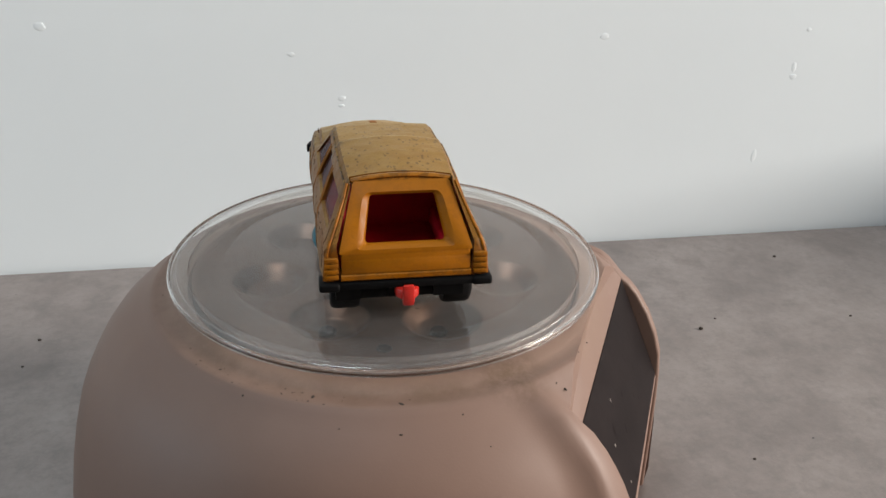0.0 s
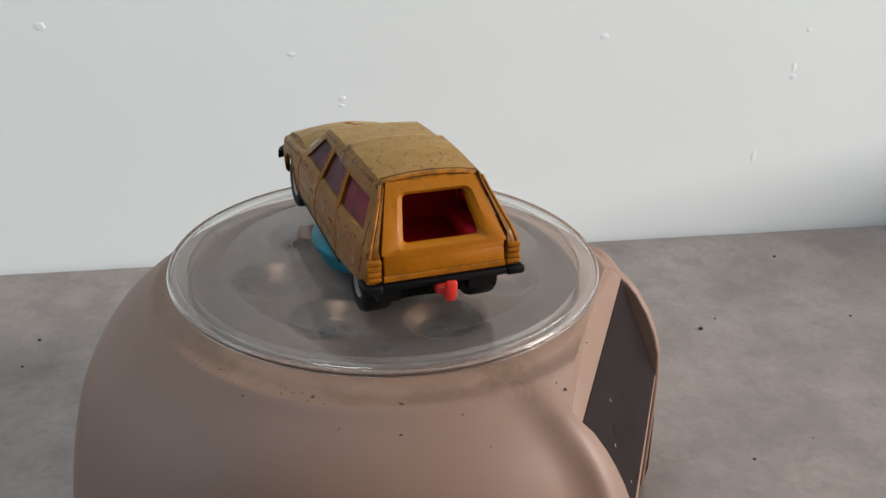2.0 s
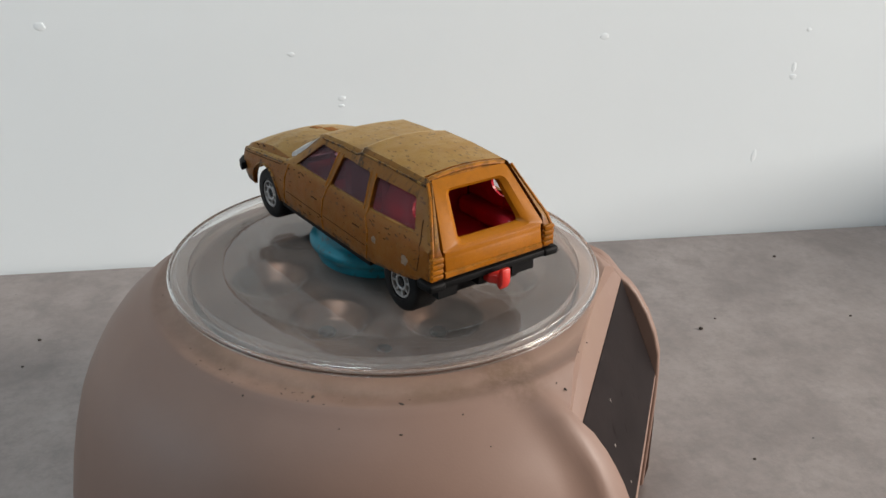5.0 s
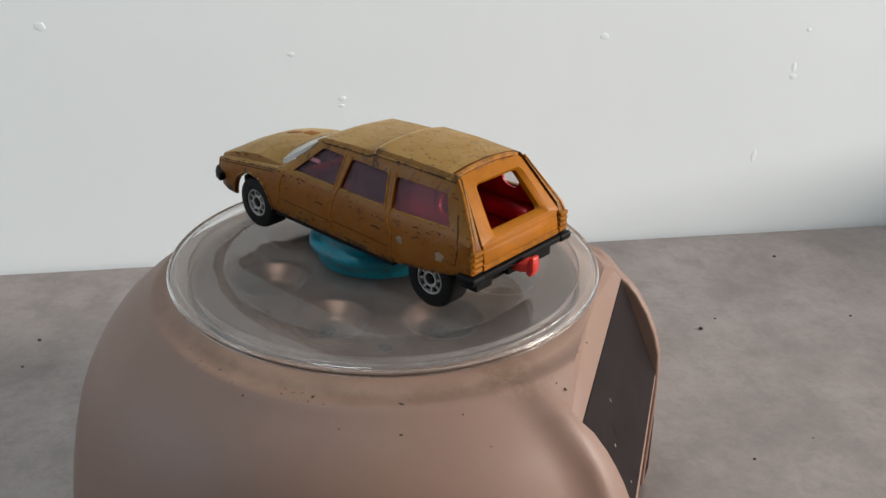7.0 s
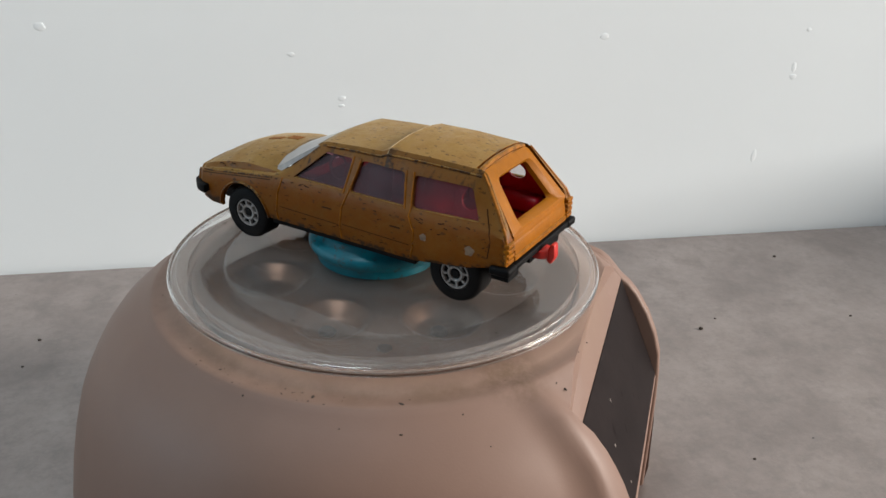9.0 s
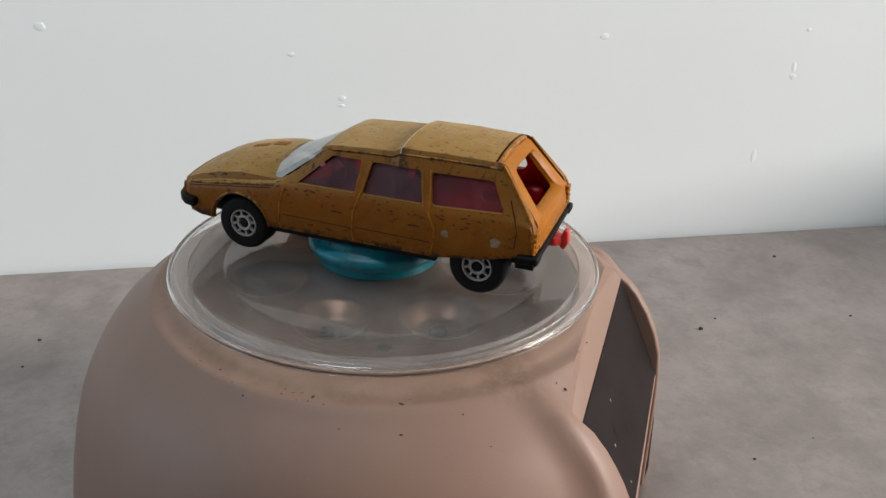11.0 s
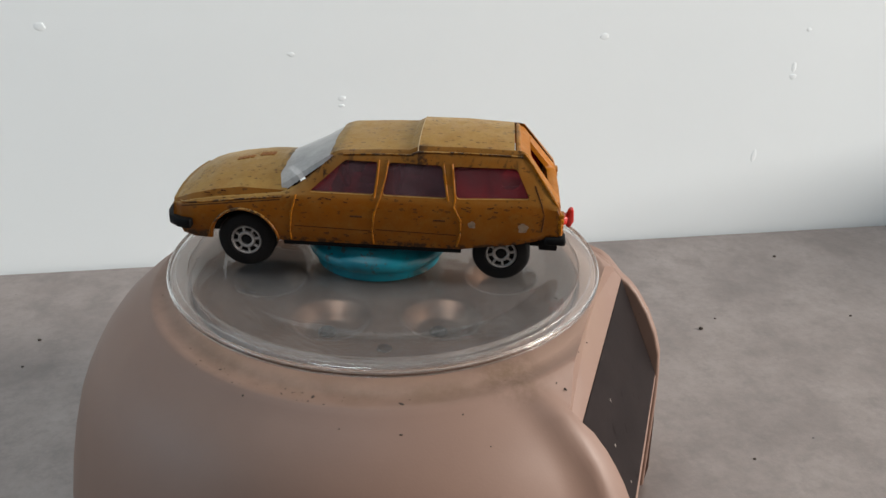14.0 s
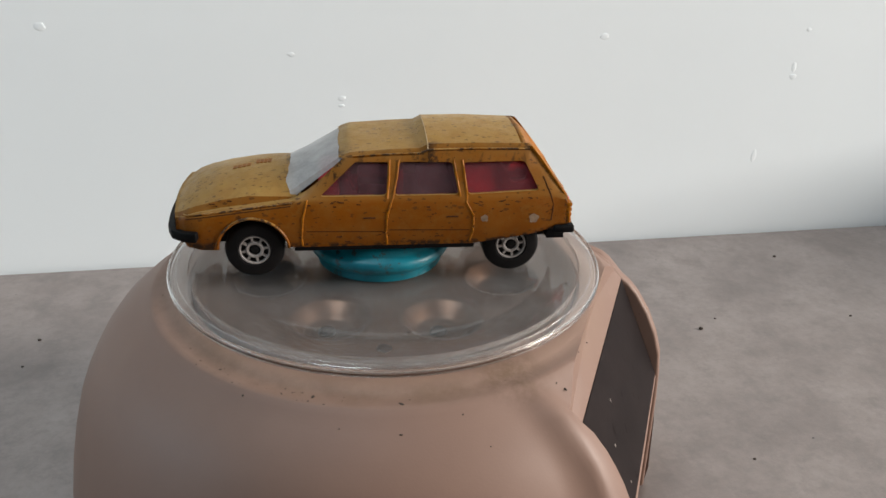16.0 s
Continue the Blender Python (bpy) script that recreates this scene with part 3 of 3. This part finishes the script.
for sgn in (-1, 1):
    for line in ([(16.3, 8.6), (16.5, 10.5), (16.1, 14), (15.0, 17.2)],
                 [(1.0, 8.6), (1.2, 11.0), (0.9, 14.5), (-0.1, 17.4), (-0.95, 21), (-1.3, 23.6)],
                 [(0.9, 17.3), (0.45, 21), (0.35, 23.6)],
                 [(-12.5, 17.4), (-11.8, 21), (-11.3, 23.6)],
                 [(-14.3, 8.8), (-14.9, 11), (-14.9, 14), (-13.6, 16.4), (-13.75, 17.5), (-13.3, 21), (-12.95, 23.6)]):
        bm = bmesh.new()
        tube(bm, on_side(sgn, polyline(line), -0.06), 0.22)
        part("door_bead", bm, BEAD, car, "raised bead of yellow paint", smooth=60)
    for y0, y1 in ((15.6, 1.6), (0.6, -14.2)):
        bm = bmesh.new()
        tube(bm, on_side(sgn, polyline([(y0, 11.5), (y1, 11.2)]), -0.10), 0.14, 5)
        part("waist_line", bm, SCRATCH, car, "thin worn dark line")
    bm = bmesh.new()
    tube(bm, on_side(sgn, polyline([(37.0, 14.15), (30, 15.1), (24, 15.9), (17.6, 16.7)]), -0.1), 0.26)
    part("wing_crease", bm, PAINT, car, "raised crease along the wing", smooth=60)
    bm = bmesh.new()
    tube(bm, on_side(sgn, polyline([(36.6, 13.75), (30, 14.65), (24, 15.45), (18.0, 16.2)]), -0.1), 0.15)
    part("crease_line", bm, SCRATCH, car, "dark worn line under the bonnet edge", smooth=60)
    bm = bmesh.new()
    tube(bm, on_side(sgn, [(25.2 + 6.5 * math.cos(a), 7.6 + 6.5 * math.sin(a)) for a in np.linspace(0.1, math.pi - 0.1, 30)], 0.02), 0.28)
    part("arch_lip", bm, PAINT, car, "rounded lip of the wheel arch", smooth=60)
    bm = bmesh.new()
    tube(bm, on_side(sgn, polyline([(-28.0, 20.5), (-29.3, 17.6), (-29.9, 15.6), (-29.6, 12.6)]), -0.08), 0.15)
    part("rear_seam", bm, SCRATCH, car, "dark worn seam ahead of the tail lamp", smooth=60)
    for y in (4.2, -11.0):
        bm = bmesh.new()
        tube(bm, on_side(sgn, [(y - 1.1, 13.85), (y, 13.9), (y + 1.1, 13.85)], -0.05), 0.16, 6)
        part("door_handle", bm, SCRATCH, car, "dark line of a recessed handle", smooth=60)
    for y, z, r in ((-26.2, 13.2, 1.0), (-17.0, 13.4, 0.75)):
        bm = bmesh.new()
        poly = [(y + r * (0.88 + 0.12 * math.sin(3 * a + y) + 0.09 * math.sin(7 * a)) * math.cos(a), z + r * (0.95 + 0.1 * math.cos(2 * a) + 0.1 * math.sin(5 * a)) * math.sin(a)) for a in np.linspace(0, 2 * math.pi, 31)[:-1]]
        inner = [bm.verts.new(p) for p in on_side(sgn, poly, 0.04)]
        bm.faces.new(inner)
        if sgn < 0:
            part("paint_chip", bm, GREY_METAL, car, "chip down to bare grey metal")
        else:
            bm.free()
rng = random.Random(23)
for sgn in (-1, 1):
    bm = bmesh.new()
    for k in range(70):
        y, z = rng.uniform(-29, 33), rng.choice((rng.uniform(8.9, 11), rng.uniform(9, 16.6), rng.uniform(15.6, 17.0)))
        if math.hypot(y - 25.2, z - 7.6) < 8 or (y < -15 and z < 11.6):
            continue
        w, d = rng.uniform(0.1, 0.55), rng.uniform(-0.25, 0.25)
        tube(bm, on_side(sgn, [(y - w, z - d * w), (y, z + rng.uniform(-0.05, 0.05)), (y + w, z + d * w)], -0.05), rng.uniform(0.08, 0.15), 5)
    tagged(part("paint_scratch", bm, SCRATCH, car, "short dark scratches in the paint", smooth=60), kind="stuff")
for sgn in (-1, 1):
    bm = bmesh.new()
    tube(bm, [(sgn * x, y, z) for x, y, z in ((8.95, -25.8, 25.6), (9.6, -27.4, 23.7), (11.0, -29.8, 20.6), (12.5, -32.2, 17.4), (13.0, -33.0, 15.4), (13.25, -33.15, 12.0))], 0.3)
    part("rear_edge", bm, EDGE, car, "chipped rear edge of the body", smooth=60)
    bm = bmesh.new()
    tube(bm, [(sgn * (section(y)[8][0] + 0.02), y + bend(y) * (1 - (section(y)[8][0] / 14) ** 2), section(y)[8][1]) for y in np.linspace(6.4, -25.6, 40)], 0.2)
    part("gutter", bm, PAINT, car, "worn roof gutter", smooth=60)
def hood_at(x, y):
    """Height of the bonnet's skin at a place in plan."""
    ys = y
    for k in range(6):
        ys = y - bend(ys) * (1 - (x / 14.0) ** 2)
    top = section(ys)[8:]
    return float(np.interp(abs(x), [p[0] for p in top[::-1]], [p[1] for p in top[::-1]]))


for x0, x1, y0, y1 in ((0.4, 2.5, 22.4, 25.4), (-0.6, 0.9, 26.2, 29.7)):
    bm = bmesh.new()
    slats = 4
    for k in range(slats):
        ya, yb = y0 + (y1 - y0) * k / slats, y0 + (y1 - y0) * (k + 0.8) / slats
        lo = [bm.verts.new((x, y, hood_at(x, y) - 0.2)) for x, y in ((x0, ya), (x1, ya), (x1, yb), (x0, yb))]
        hi = [bm.verts.new((x, y, hood_at(x, y) + d)) for x, y, d in ((x0, ya, 0.05), (x1, ya, 0.05), (x1, yb, 0.16), (x0, yb, 0.16))]
        bm.faces.new(hi)
        for i in range(4):
            bm.faces.new((lo[i], lo[(i + 1) % 4], hi[(i + 1) % 4], hi[i]))
    bmesh.ops.recalc_face_normals(bm, faces=bm.faces)
    part("bonnet_vent", bm, VENT, car, "louvred bonnet vent in bare orange", smooth=20)
top = section(-6.7)[8:]
bm = bmesh.new()
tube(bm, [(x, -6.65, z + 0.02) for x, z in top + [(-x, z) for x, z in top[-2::-1]]], 0.085)
part("roof_step", bm, PALE, car, "pale worn edge of the raised roof", smooth=60)

edge = [(min(x, 8.2), z) for x, z in section(-24.1)[9:]]
edge += [(-x, z) for x, z in edge[::-1] if x > 0.1]
bm = bmesh.new()
for back, drop in ((24.7, 0.45), (24.7, 1.2)):
    tube(bm, [(x, -back, z - drop) for x, z in edge], 0.5)
part("roof_edge", bm, EDGE, car, "chipped orange end of the roof", smooth=60)

# tailgate
gate = empty("tailgate", "", "")
gate.parent = car


def gate_y(z):
    return float(np.interp(z, [12.8, 16.2, 17.4, 24.9, 25.75], [-33.3, -33.0, -32.6, -26.6, -25.2]))


def gate_panel():
    bm = bmesh.new()
    outer = [(-10.4, 13.0), (10.4, 13.0), (10.9, 17.3), (7.95, 25.75), (-7.95, 25.75), (-10.9, 17.3)]
    lip = rounded([(-8.3, 16.95), (8.3, 16.95), (6.4, 24.5), (-6.4, 24.5)], 1.3, 5)
    hole = rounded([(-7.0, 17.35), (7.0, 17.35), (5.5, 23.9), (-5.5, 23.9)], 0.8, 5)
    inner = rounded([(-6.6, 17.3), (6.6, 17.3), (5.25, 23.75), (-5.25, 23.75)], 0.8, 5)
    def ring(poly, dy):
        return [bm.verts.new((x, gate_y(z) + dy, z)) for x, z in poly]
    dense = rounded([(-10.9, 16.3), (10.9, 16.3), outer[3], outer[4]], 0.5, 5)
    a, b, c, d = ring(dense, 0), ring(lip, -0.12), ring(hole, 0.7), ring(inner, 1.7)
    e = [bm.verts.new((x, min(gate_y(z) + 1.8, -25.3), z - (1.0 if z > 25.0 else 0))) for x, z in dense]
    k = len(a)
    for p, q in ((a, b), (b, c), (c, d)):
        for i in range(k):
            bm.faces.new((p[i], p[(i + 1) % k], q[(i + 1) % k], q[i]))
    for i in range(k):
        bm.faces.new((a[i], a[(i + 1) % k], e[(i + 1) % k], e[i]))
        bm.faces.new((e[i], e[(i + 1) % k], d[(i + 1) % k], d[i]))
    bmesh.ops.recalc_face_normals(bm, faces=bm.faces)
    return bm


part("gate_frame", gate_panel(), GATE, gate, "smooth orange-yellow window frame", smooth=35)
bm = bmesh.new()
prism(bm, [(-33.45, 13.0), (-33.1, 15.1), (-33.0, 15.3), (-32.95, 16.35), (-31.4, 16.35), (-31.4, 13.0)], "x", -10.5, 10.5)
bevel(bm, 0.25, 2, 20)
part("lower_panel", bm, GATE, gate, smooth=30)
bm = bmesh.new()
prism(bm, [(-33.2, 11.7), (-33.5, 12.0), (-33.5, 12.7), (-33.1, 12.95), (-31.5, 12.95), (-31.5, 11.7)], "x", -10.6, 10.6)
part("rear_sill", bm, BEAD, car, smooth=30)
for sgn in (-1, 1):
    for k in range(4):
        bm = bev_box(sgn * 12.15 - 1.15, sgn * 12.15 + 1.15, -33.55, -32.4, 12.1 + k * 1.0, 12.9 + k * 1.0, 0.22)
        part("tail_lamp", bm, BEAD, car, "ribbed tail lamp moulded in yellow", smooth=40)

# clear glazing insert
def glazing(name, ys, mat, label):
    bm = bmesh.new()
    rows = []
    for y in ys:
        half = section(y, 0.3)[8:]
        pts = half + [(-x, z) for x, z in half[-2::-1]]
        rows.append([bm.verts.new((x, y + bend(y) * (1 - (x / 14.0) ** 2), z)) for x, z in pts])
    for a, b in zip(rows, rows[1:]):
        for i in range(len(a) - 1):
            bm.faces.new((a[i], a[i + 1], b[i + 1], b[i]))
    bmesh.ops.recalc_face_normals(bm, faces=bm.faces)
    part(name, bm, mat, car, label, smooth=30).visible_shadow = False


def side_glass(poly, sgn, mat=GLAZING):
    """One side window, 0.4 mm thick, just inside the body's skin."""
    bm = bmesh.new()
    grid = []
    (a, b, c, d) = [Vector(p) for p in poly]
    for i in range(5):
        row = []
        for j in range(7):
            u, v = i / 4 * 1.1 - 0.05, j / 6 * 1.1 - 0.05
            p = (a * (1 - u) + b * u) * (1 - v) + (d * (1 - u) + c * u) * v
            row.append([bm.verts.new((sgn * (side_x(p.x, p.y) - off), p.x + bend(p.x) * (1 - (side_x(p.x, p.y) / 14) ** 2), p.y)) for off in (0.55, 0.95)])
        grid.append(row)
    for i in range(4):
        for j in range(6):
            q = (grid[i][j], grid[i + 1][j], grid[i + 1][j + 1], grid[i][j + 1])
            for k in (0, 1):
                bm.faces.new([p[k] for p in q])
    edge = [(i, 0) for i in range(5)] + [(4, j) for j in range(1, 7)] + [(i, 6) for i in (3, 2, 1, 0)] + [(0, j) for j in (5, 4, 3, 2, 1)]
    for (i, j), (m, n) in zip(edge, edge[1:] + edge[:1]):
        bm.faces.new((grid[i][j][0], grid[m][n][0], grid[m][n][1], grid[i][j][1]))
    bmesh.ops.recalc_face_normals(bm, faces=bm.faces)
    part("side_window", bm, mat, car, "hazy clear plastic window", smooth=30).visible_shadow = False


glazing("windscreen", [17.2, 16.4, 14.5, 12.5, 10.5, 8.8, 8.2, 7.4], SCREEN, "milky crazed plastic windscreen")
for sgn in (-1, 1):
    for w in (W1, W2, W3):
        side_glass(w, sgn, (CLEARER if sgn > 0 else TINTED) if w is W3 else GLAZING)

# interior
HOLE = (-23.6, 20.5)     # round hole in each side trim, along and up
cabin = empty("interior", "", "")
cabin.parent = car
part("cabin_floor", bev_box(-11.4, 11.4, -30.5, 14, 11.0, 13.0, 0.3), RED, cabin)
for x in (-5.5, 5.5):
    bm = bev_box(x - 4, x + 4, -1, 6, 13, 16, 0.8)
    box(bm, x - 3.8, x + 3.8, -2.2, -0.4, 13, 21.5)
    part("front_seat", bm, RED, cabin)
bm = bev_box(-10, 10, -12.5, -6, 13, 16, 0.8)
box(bm, -9, 9, -14, -12.2, 13, 22.4)
part("rear_seat", bm, RED, cabin)
part("dashboard", bev_box(-10.5, 10.5, 9.5, 13.5, 13, 17.6, 0.8), RED, cabin)
bm = bmesh.new()
tube(bm, [(-5.5 + 2.3 * math.cos(a), 7.6 + 0.8 * math.sin(a), 18.8 + 2.1 * math.sin(a)) for a in np.linspace(0, 2 * math.pi, 25)], 0.3)
tube(bm, [(-7.7, 7.6, 18.8), (-3.3, 7.6, 18.8)], 0.28)
part("steering_wheel", bm, RED, cabin, smooth=60)
for sgn in (-1, 1):
    bm = bmesh.new()
    prism(bm, [(-14.2, 13), (-13.6, 24.0), (-24.2, 24.3), (-27.2, 21.6), (-29.6, 17.2), (-30.3, 13)], "x", -0.25, 0.25)
    bmesh.ops.subdivide_edges(bm, edges=bm.edges, cuts=1)
    side = part("side_trim", bm, RED, cabin, smooth=0)
    hole = bmesh.new()
    prism(hole, [(HOLE[0] + 1.9 * math.cos(a), HOLE[1] + 1.8 * math.sin(a)) for a in np.linspace(0, 2 * math.pi, 25)[:-1]], "x", -2, 2)
    carve(side, [hole])
    for v in side.data.vertices:
        v.co.x = sgn * (v.co.x + MM * 10.4 - 0.40 * max(0.0, v.co.z - MM * 16))
    bm = bev_box(sgn * 8.3 - 2.0, sgn * 8.3 + 2.0, -29.4, -14.2, 12.9, 16.4, 1.2, 4)
    part("wheel_box", bm, RED, cabin, "rounded red box over the rear wheel", smooth=40)

# chassis and bumpers
bm = bev_box(-8.2, 8.2, -31, 36, 7.0, 9.6, 0.5)
box(bm, -13.6, 13.6, -15.2, 17.9, 7.5, 8.25)
box(bm, -11.5, -7.5, -32.8, -29.5, 8.0, 10)
box(bm, 4.5, 9.5, -32.8, -29.5, 8.0, 10)
box(bm, -3, -0.5, -32.8, -29.5, 8.2, 10)
part("chassis", bm, BLACK, car)


def wrap(pts, z0, z1, depth, w):
    """A bar with a rectangular section along points in plan."""
    bm = bmesh.new()
    rings = []
    pts = [Vector(p) for p in pts]
    for i, p in enumerate(pts):
        d = (pts[min(i + 1, len(pts) - 1)] - pts[max(i - 1, 0)]).normalized()
        nrm = Vector((d.y, -d.x))
        q = p - nrm * depth
        rings.append([bm.verts.new((p.x, p.y, z0 + 0.5)), bm.verts.new((p.x, p.y, z1)), bm.verts.new((q.x, q.y, z1)), bm.verts.new((q.x, q.y, z0))])
    for a, b in zip(rings, rings[1:]):
        for k in range(4):
            bm.faces.new((a[k], a[(k + 1) % 4], b[(k + 1) % 4], b[k]))
    bm.faces.new(rings[0])
    bm.faces.new(rings[-1])
    bmesh.ops.recalc_face_normals(bm, faces=bm.faces)
    bevel(bm, w, 2)
    return bm


def nose(x, out):
    return 37.7 + out + 1.4 * (1 - (x / 14) ** 2) - 0.5 * max(0, abs(x) - 10.5)


fp = [(x, nose(x, 0.7)) for x in np.linspace(11.3, -11.3, 13)]
back = [(side_x(y, 11.0) - 0.35, y) for y in (34.8, 35.8, 37.0)]
fp = back + fp + [(-x, y) for x, y in back[::-1]]
part("front_bumper", wrap(fp[::-1], 9.8, 11.7, 1.6, 0.3), BLACK, car, smooth=40)
gp = [(x, nose(x, 0.05)) for x in np.linspace(-10.6, 10.6, 13)]
part("grille", wrap(gp, 11.5, 13.6, 1.0, 0.2), BLACK, car, "black grille and lamp panel", smooth=40)
bm = bev_box(-14.1, 14.1, -33.9, -31.4, 10.3, 11.55, 0.3)
for sgn in (-1, 1):
    vs = box(bm, sgn * 12.5 - 1.7, sgn * 12.5 + 1.7, -34.15, -30.2, 10.1, 11.65)
    es = {e for v in vs for e in v.link_edges}
    bmesh.ops.bevel(bm, geom=list(es), offset=0.5, segments=3, affect="EDGES", profile=0.5)
part("rear_bumper", bm, BLACK, car, smooth=40)
bm = bmesh.new()
prism(bm, [(-2.0, -31.5), (2.0, -31.5), (1.9, -34.2), (1.0, -35.4), (-1.0, -35.4), (-1.9, -34.2)], "z", 8.8, 10.5)
prism(bm, [(-35.0, 8.4), (-35.0, 10.4), (-35.6, 11.9), (-36.4, 11.9), (-36.6, 9.4), (-35.9, 7.9)], "x", -0.95, 0.95)
bevel(bm, 0.35, 2)
part("tow_hook", bm, HOOK, car, "bright red plastic tow hook", smooth=40)

# wheels
def wheel(y, z, sgn):
    w = empty("wheel", "", "")
    w.parent = car
    w.matrix_basis = pose(sgn * (10.4 if y > 0 else 9.5) * MM, y * MM, z * MM, 0, sgn * 90, 0)
    bm = bmesh.new()
    revolve(bm, [(2.9, 2.3), (3.05, 2.75), (4.7, 2.75), (5.15, 2.5), (5.4, 1.9), (5.4, -1.6), (5.1, -2.2), (3.2, -2.2), (3.1, 0)], 48, close=True)
    part("tyre", bm, TYRE, w, smooth=40)
    bm = bmesh.new()
    revolve(bm, [(0, 1.9), (1.5, 1.9), (3.2, 1.95), (3.2, -1.9), (0, -1.9)], 32)
    part("wheel_back", bm, TYRE, w, smooth=40)
    bm = bmesh.new()
    revolve(bm, [(2.5, 1.8), (2.5, 2.45), (2.58, 2.6), (2.8, 2.6), (2.95, 2.4), (2.95, 1.8)], 40, close=True)
    revolve(bm, [(1.05, 1.8), (1.05, 2.4), (1.2, 2.5), (1.5, 2.5), (1.65, 2.3), (1.65, 1.8)], 32, close=True)
    for k in range(8):
        m = pose(0, 0, 0, 0, 0, 45 * k + 10)
        vs = box(bm, 1.6, 2.6, -0.2, 0.2, 1.8, 2.42)
        bmesh.ops.transform(bm, matrix=m, verts=vs)
    part("rim", bm, CHROME, w, "silver eight-spoke rim", smooth=40)
    bm = bmesh.new()
    revolve(bm, [(0, 2.5), (0.7, 2.45), (0.95, 2.1), (0.95, 1.8)], 20)
    part("hub", bm, TYRE, w, smooth=40)


for sgn in (-1, 1):
    wheel(25.2, 7.5, sgn)
    wheel(-22.6, 7.0, sgn)

# ---- crumbs on the table ----
for x, y, s in ((105.2, 83.8, 0.8), (-109.4, 81.0, 0.6), (97.3, 17.5, 0.45), (112.4, 90.4, 0.4), (153.5, 138.2, 0.6), (-109.1, 65.9, 0.4), (161.1, 91.5, 0.5)):
    bm = bmesh.new()
    bmesh.ops.create_icosphere(bm, subdivisions=2, radius=s)
    for v in bm.verts:
        v.co *= 1 + 0.35 * noise.noise(v.co * 2.0 + Vector((x, y, 0)))
    bmesh.ops.scale(bm, vec=(1, 0.8, 0.6), verts=bm.verts)
    ob = part("crumb", bm, DIRT, smooth=60)
    tagged(ob, "tiny dark crumb lying on the worktop", "crumb", "crumbs on the worktop")
    ob.location = (x * MM, y * MM, 0.45 * s * MM)


def motions():
    turns = [(0, 0), (0.5, 3.0), (1.0, 5.9), (1.5, 8.7), (2.0, 11.1), (2.5, 13.4), (3.0, 16.0), (3.5, 18.8), (4.0, 21.6), (6.5, 35.8), (7.0, 38.6), (7.5, 41.3), (8.0, 44.0), (8.5, 46.7),
             (9.0, 49.4), (11.5, 62.9), (12.0, 65.6), (12.5, 68.3), (13.0, 71.0), (13.5, 73.7), (14.0, 76.4), (14.5, 79.0), (15.0, 81.6), (15.5, 84.1), (16.0, 86.7)]
    walk(disc, [(t, pose(0, 0, H, 0, 0, a)) for t, a in turns])
    walk(cap, [(t, pose(0, 0, H, 0, 0, a)) for t, a in turns])
    walk(car, [(t, pose(0, 0, H, 0, 0, a) @ pose(-0.00016, -0.00053, 0, 0, 0, 6)) for t, a in turns])


motions()
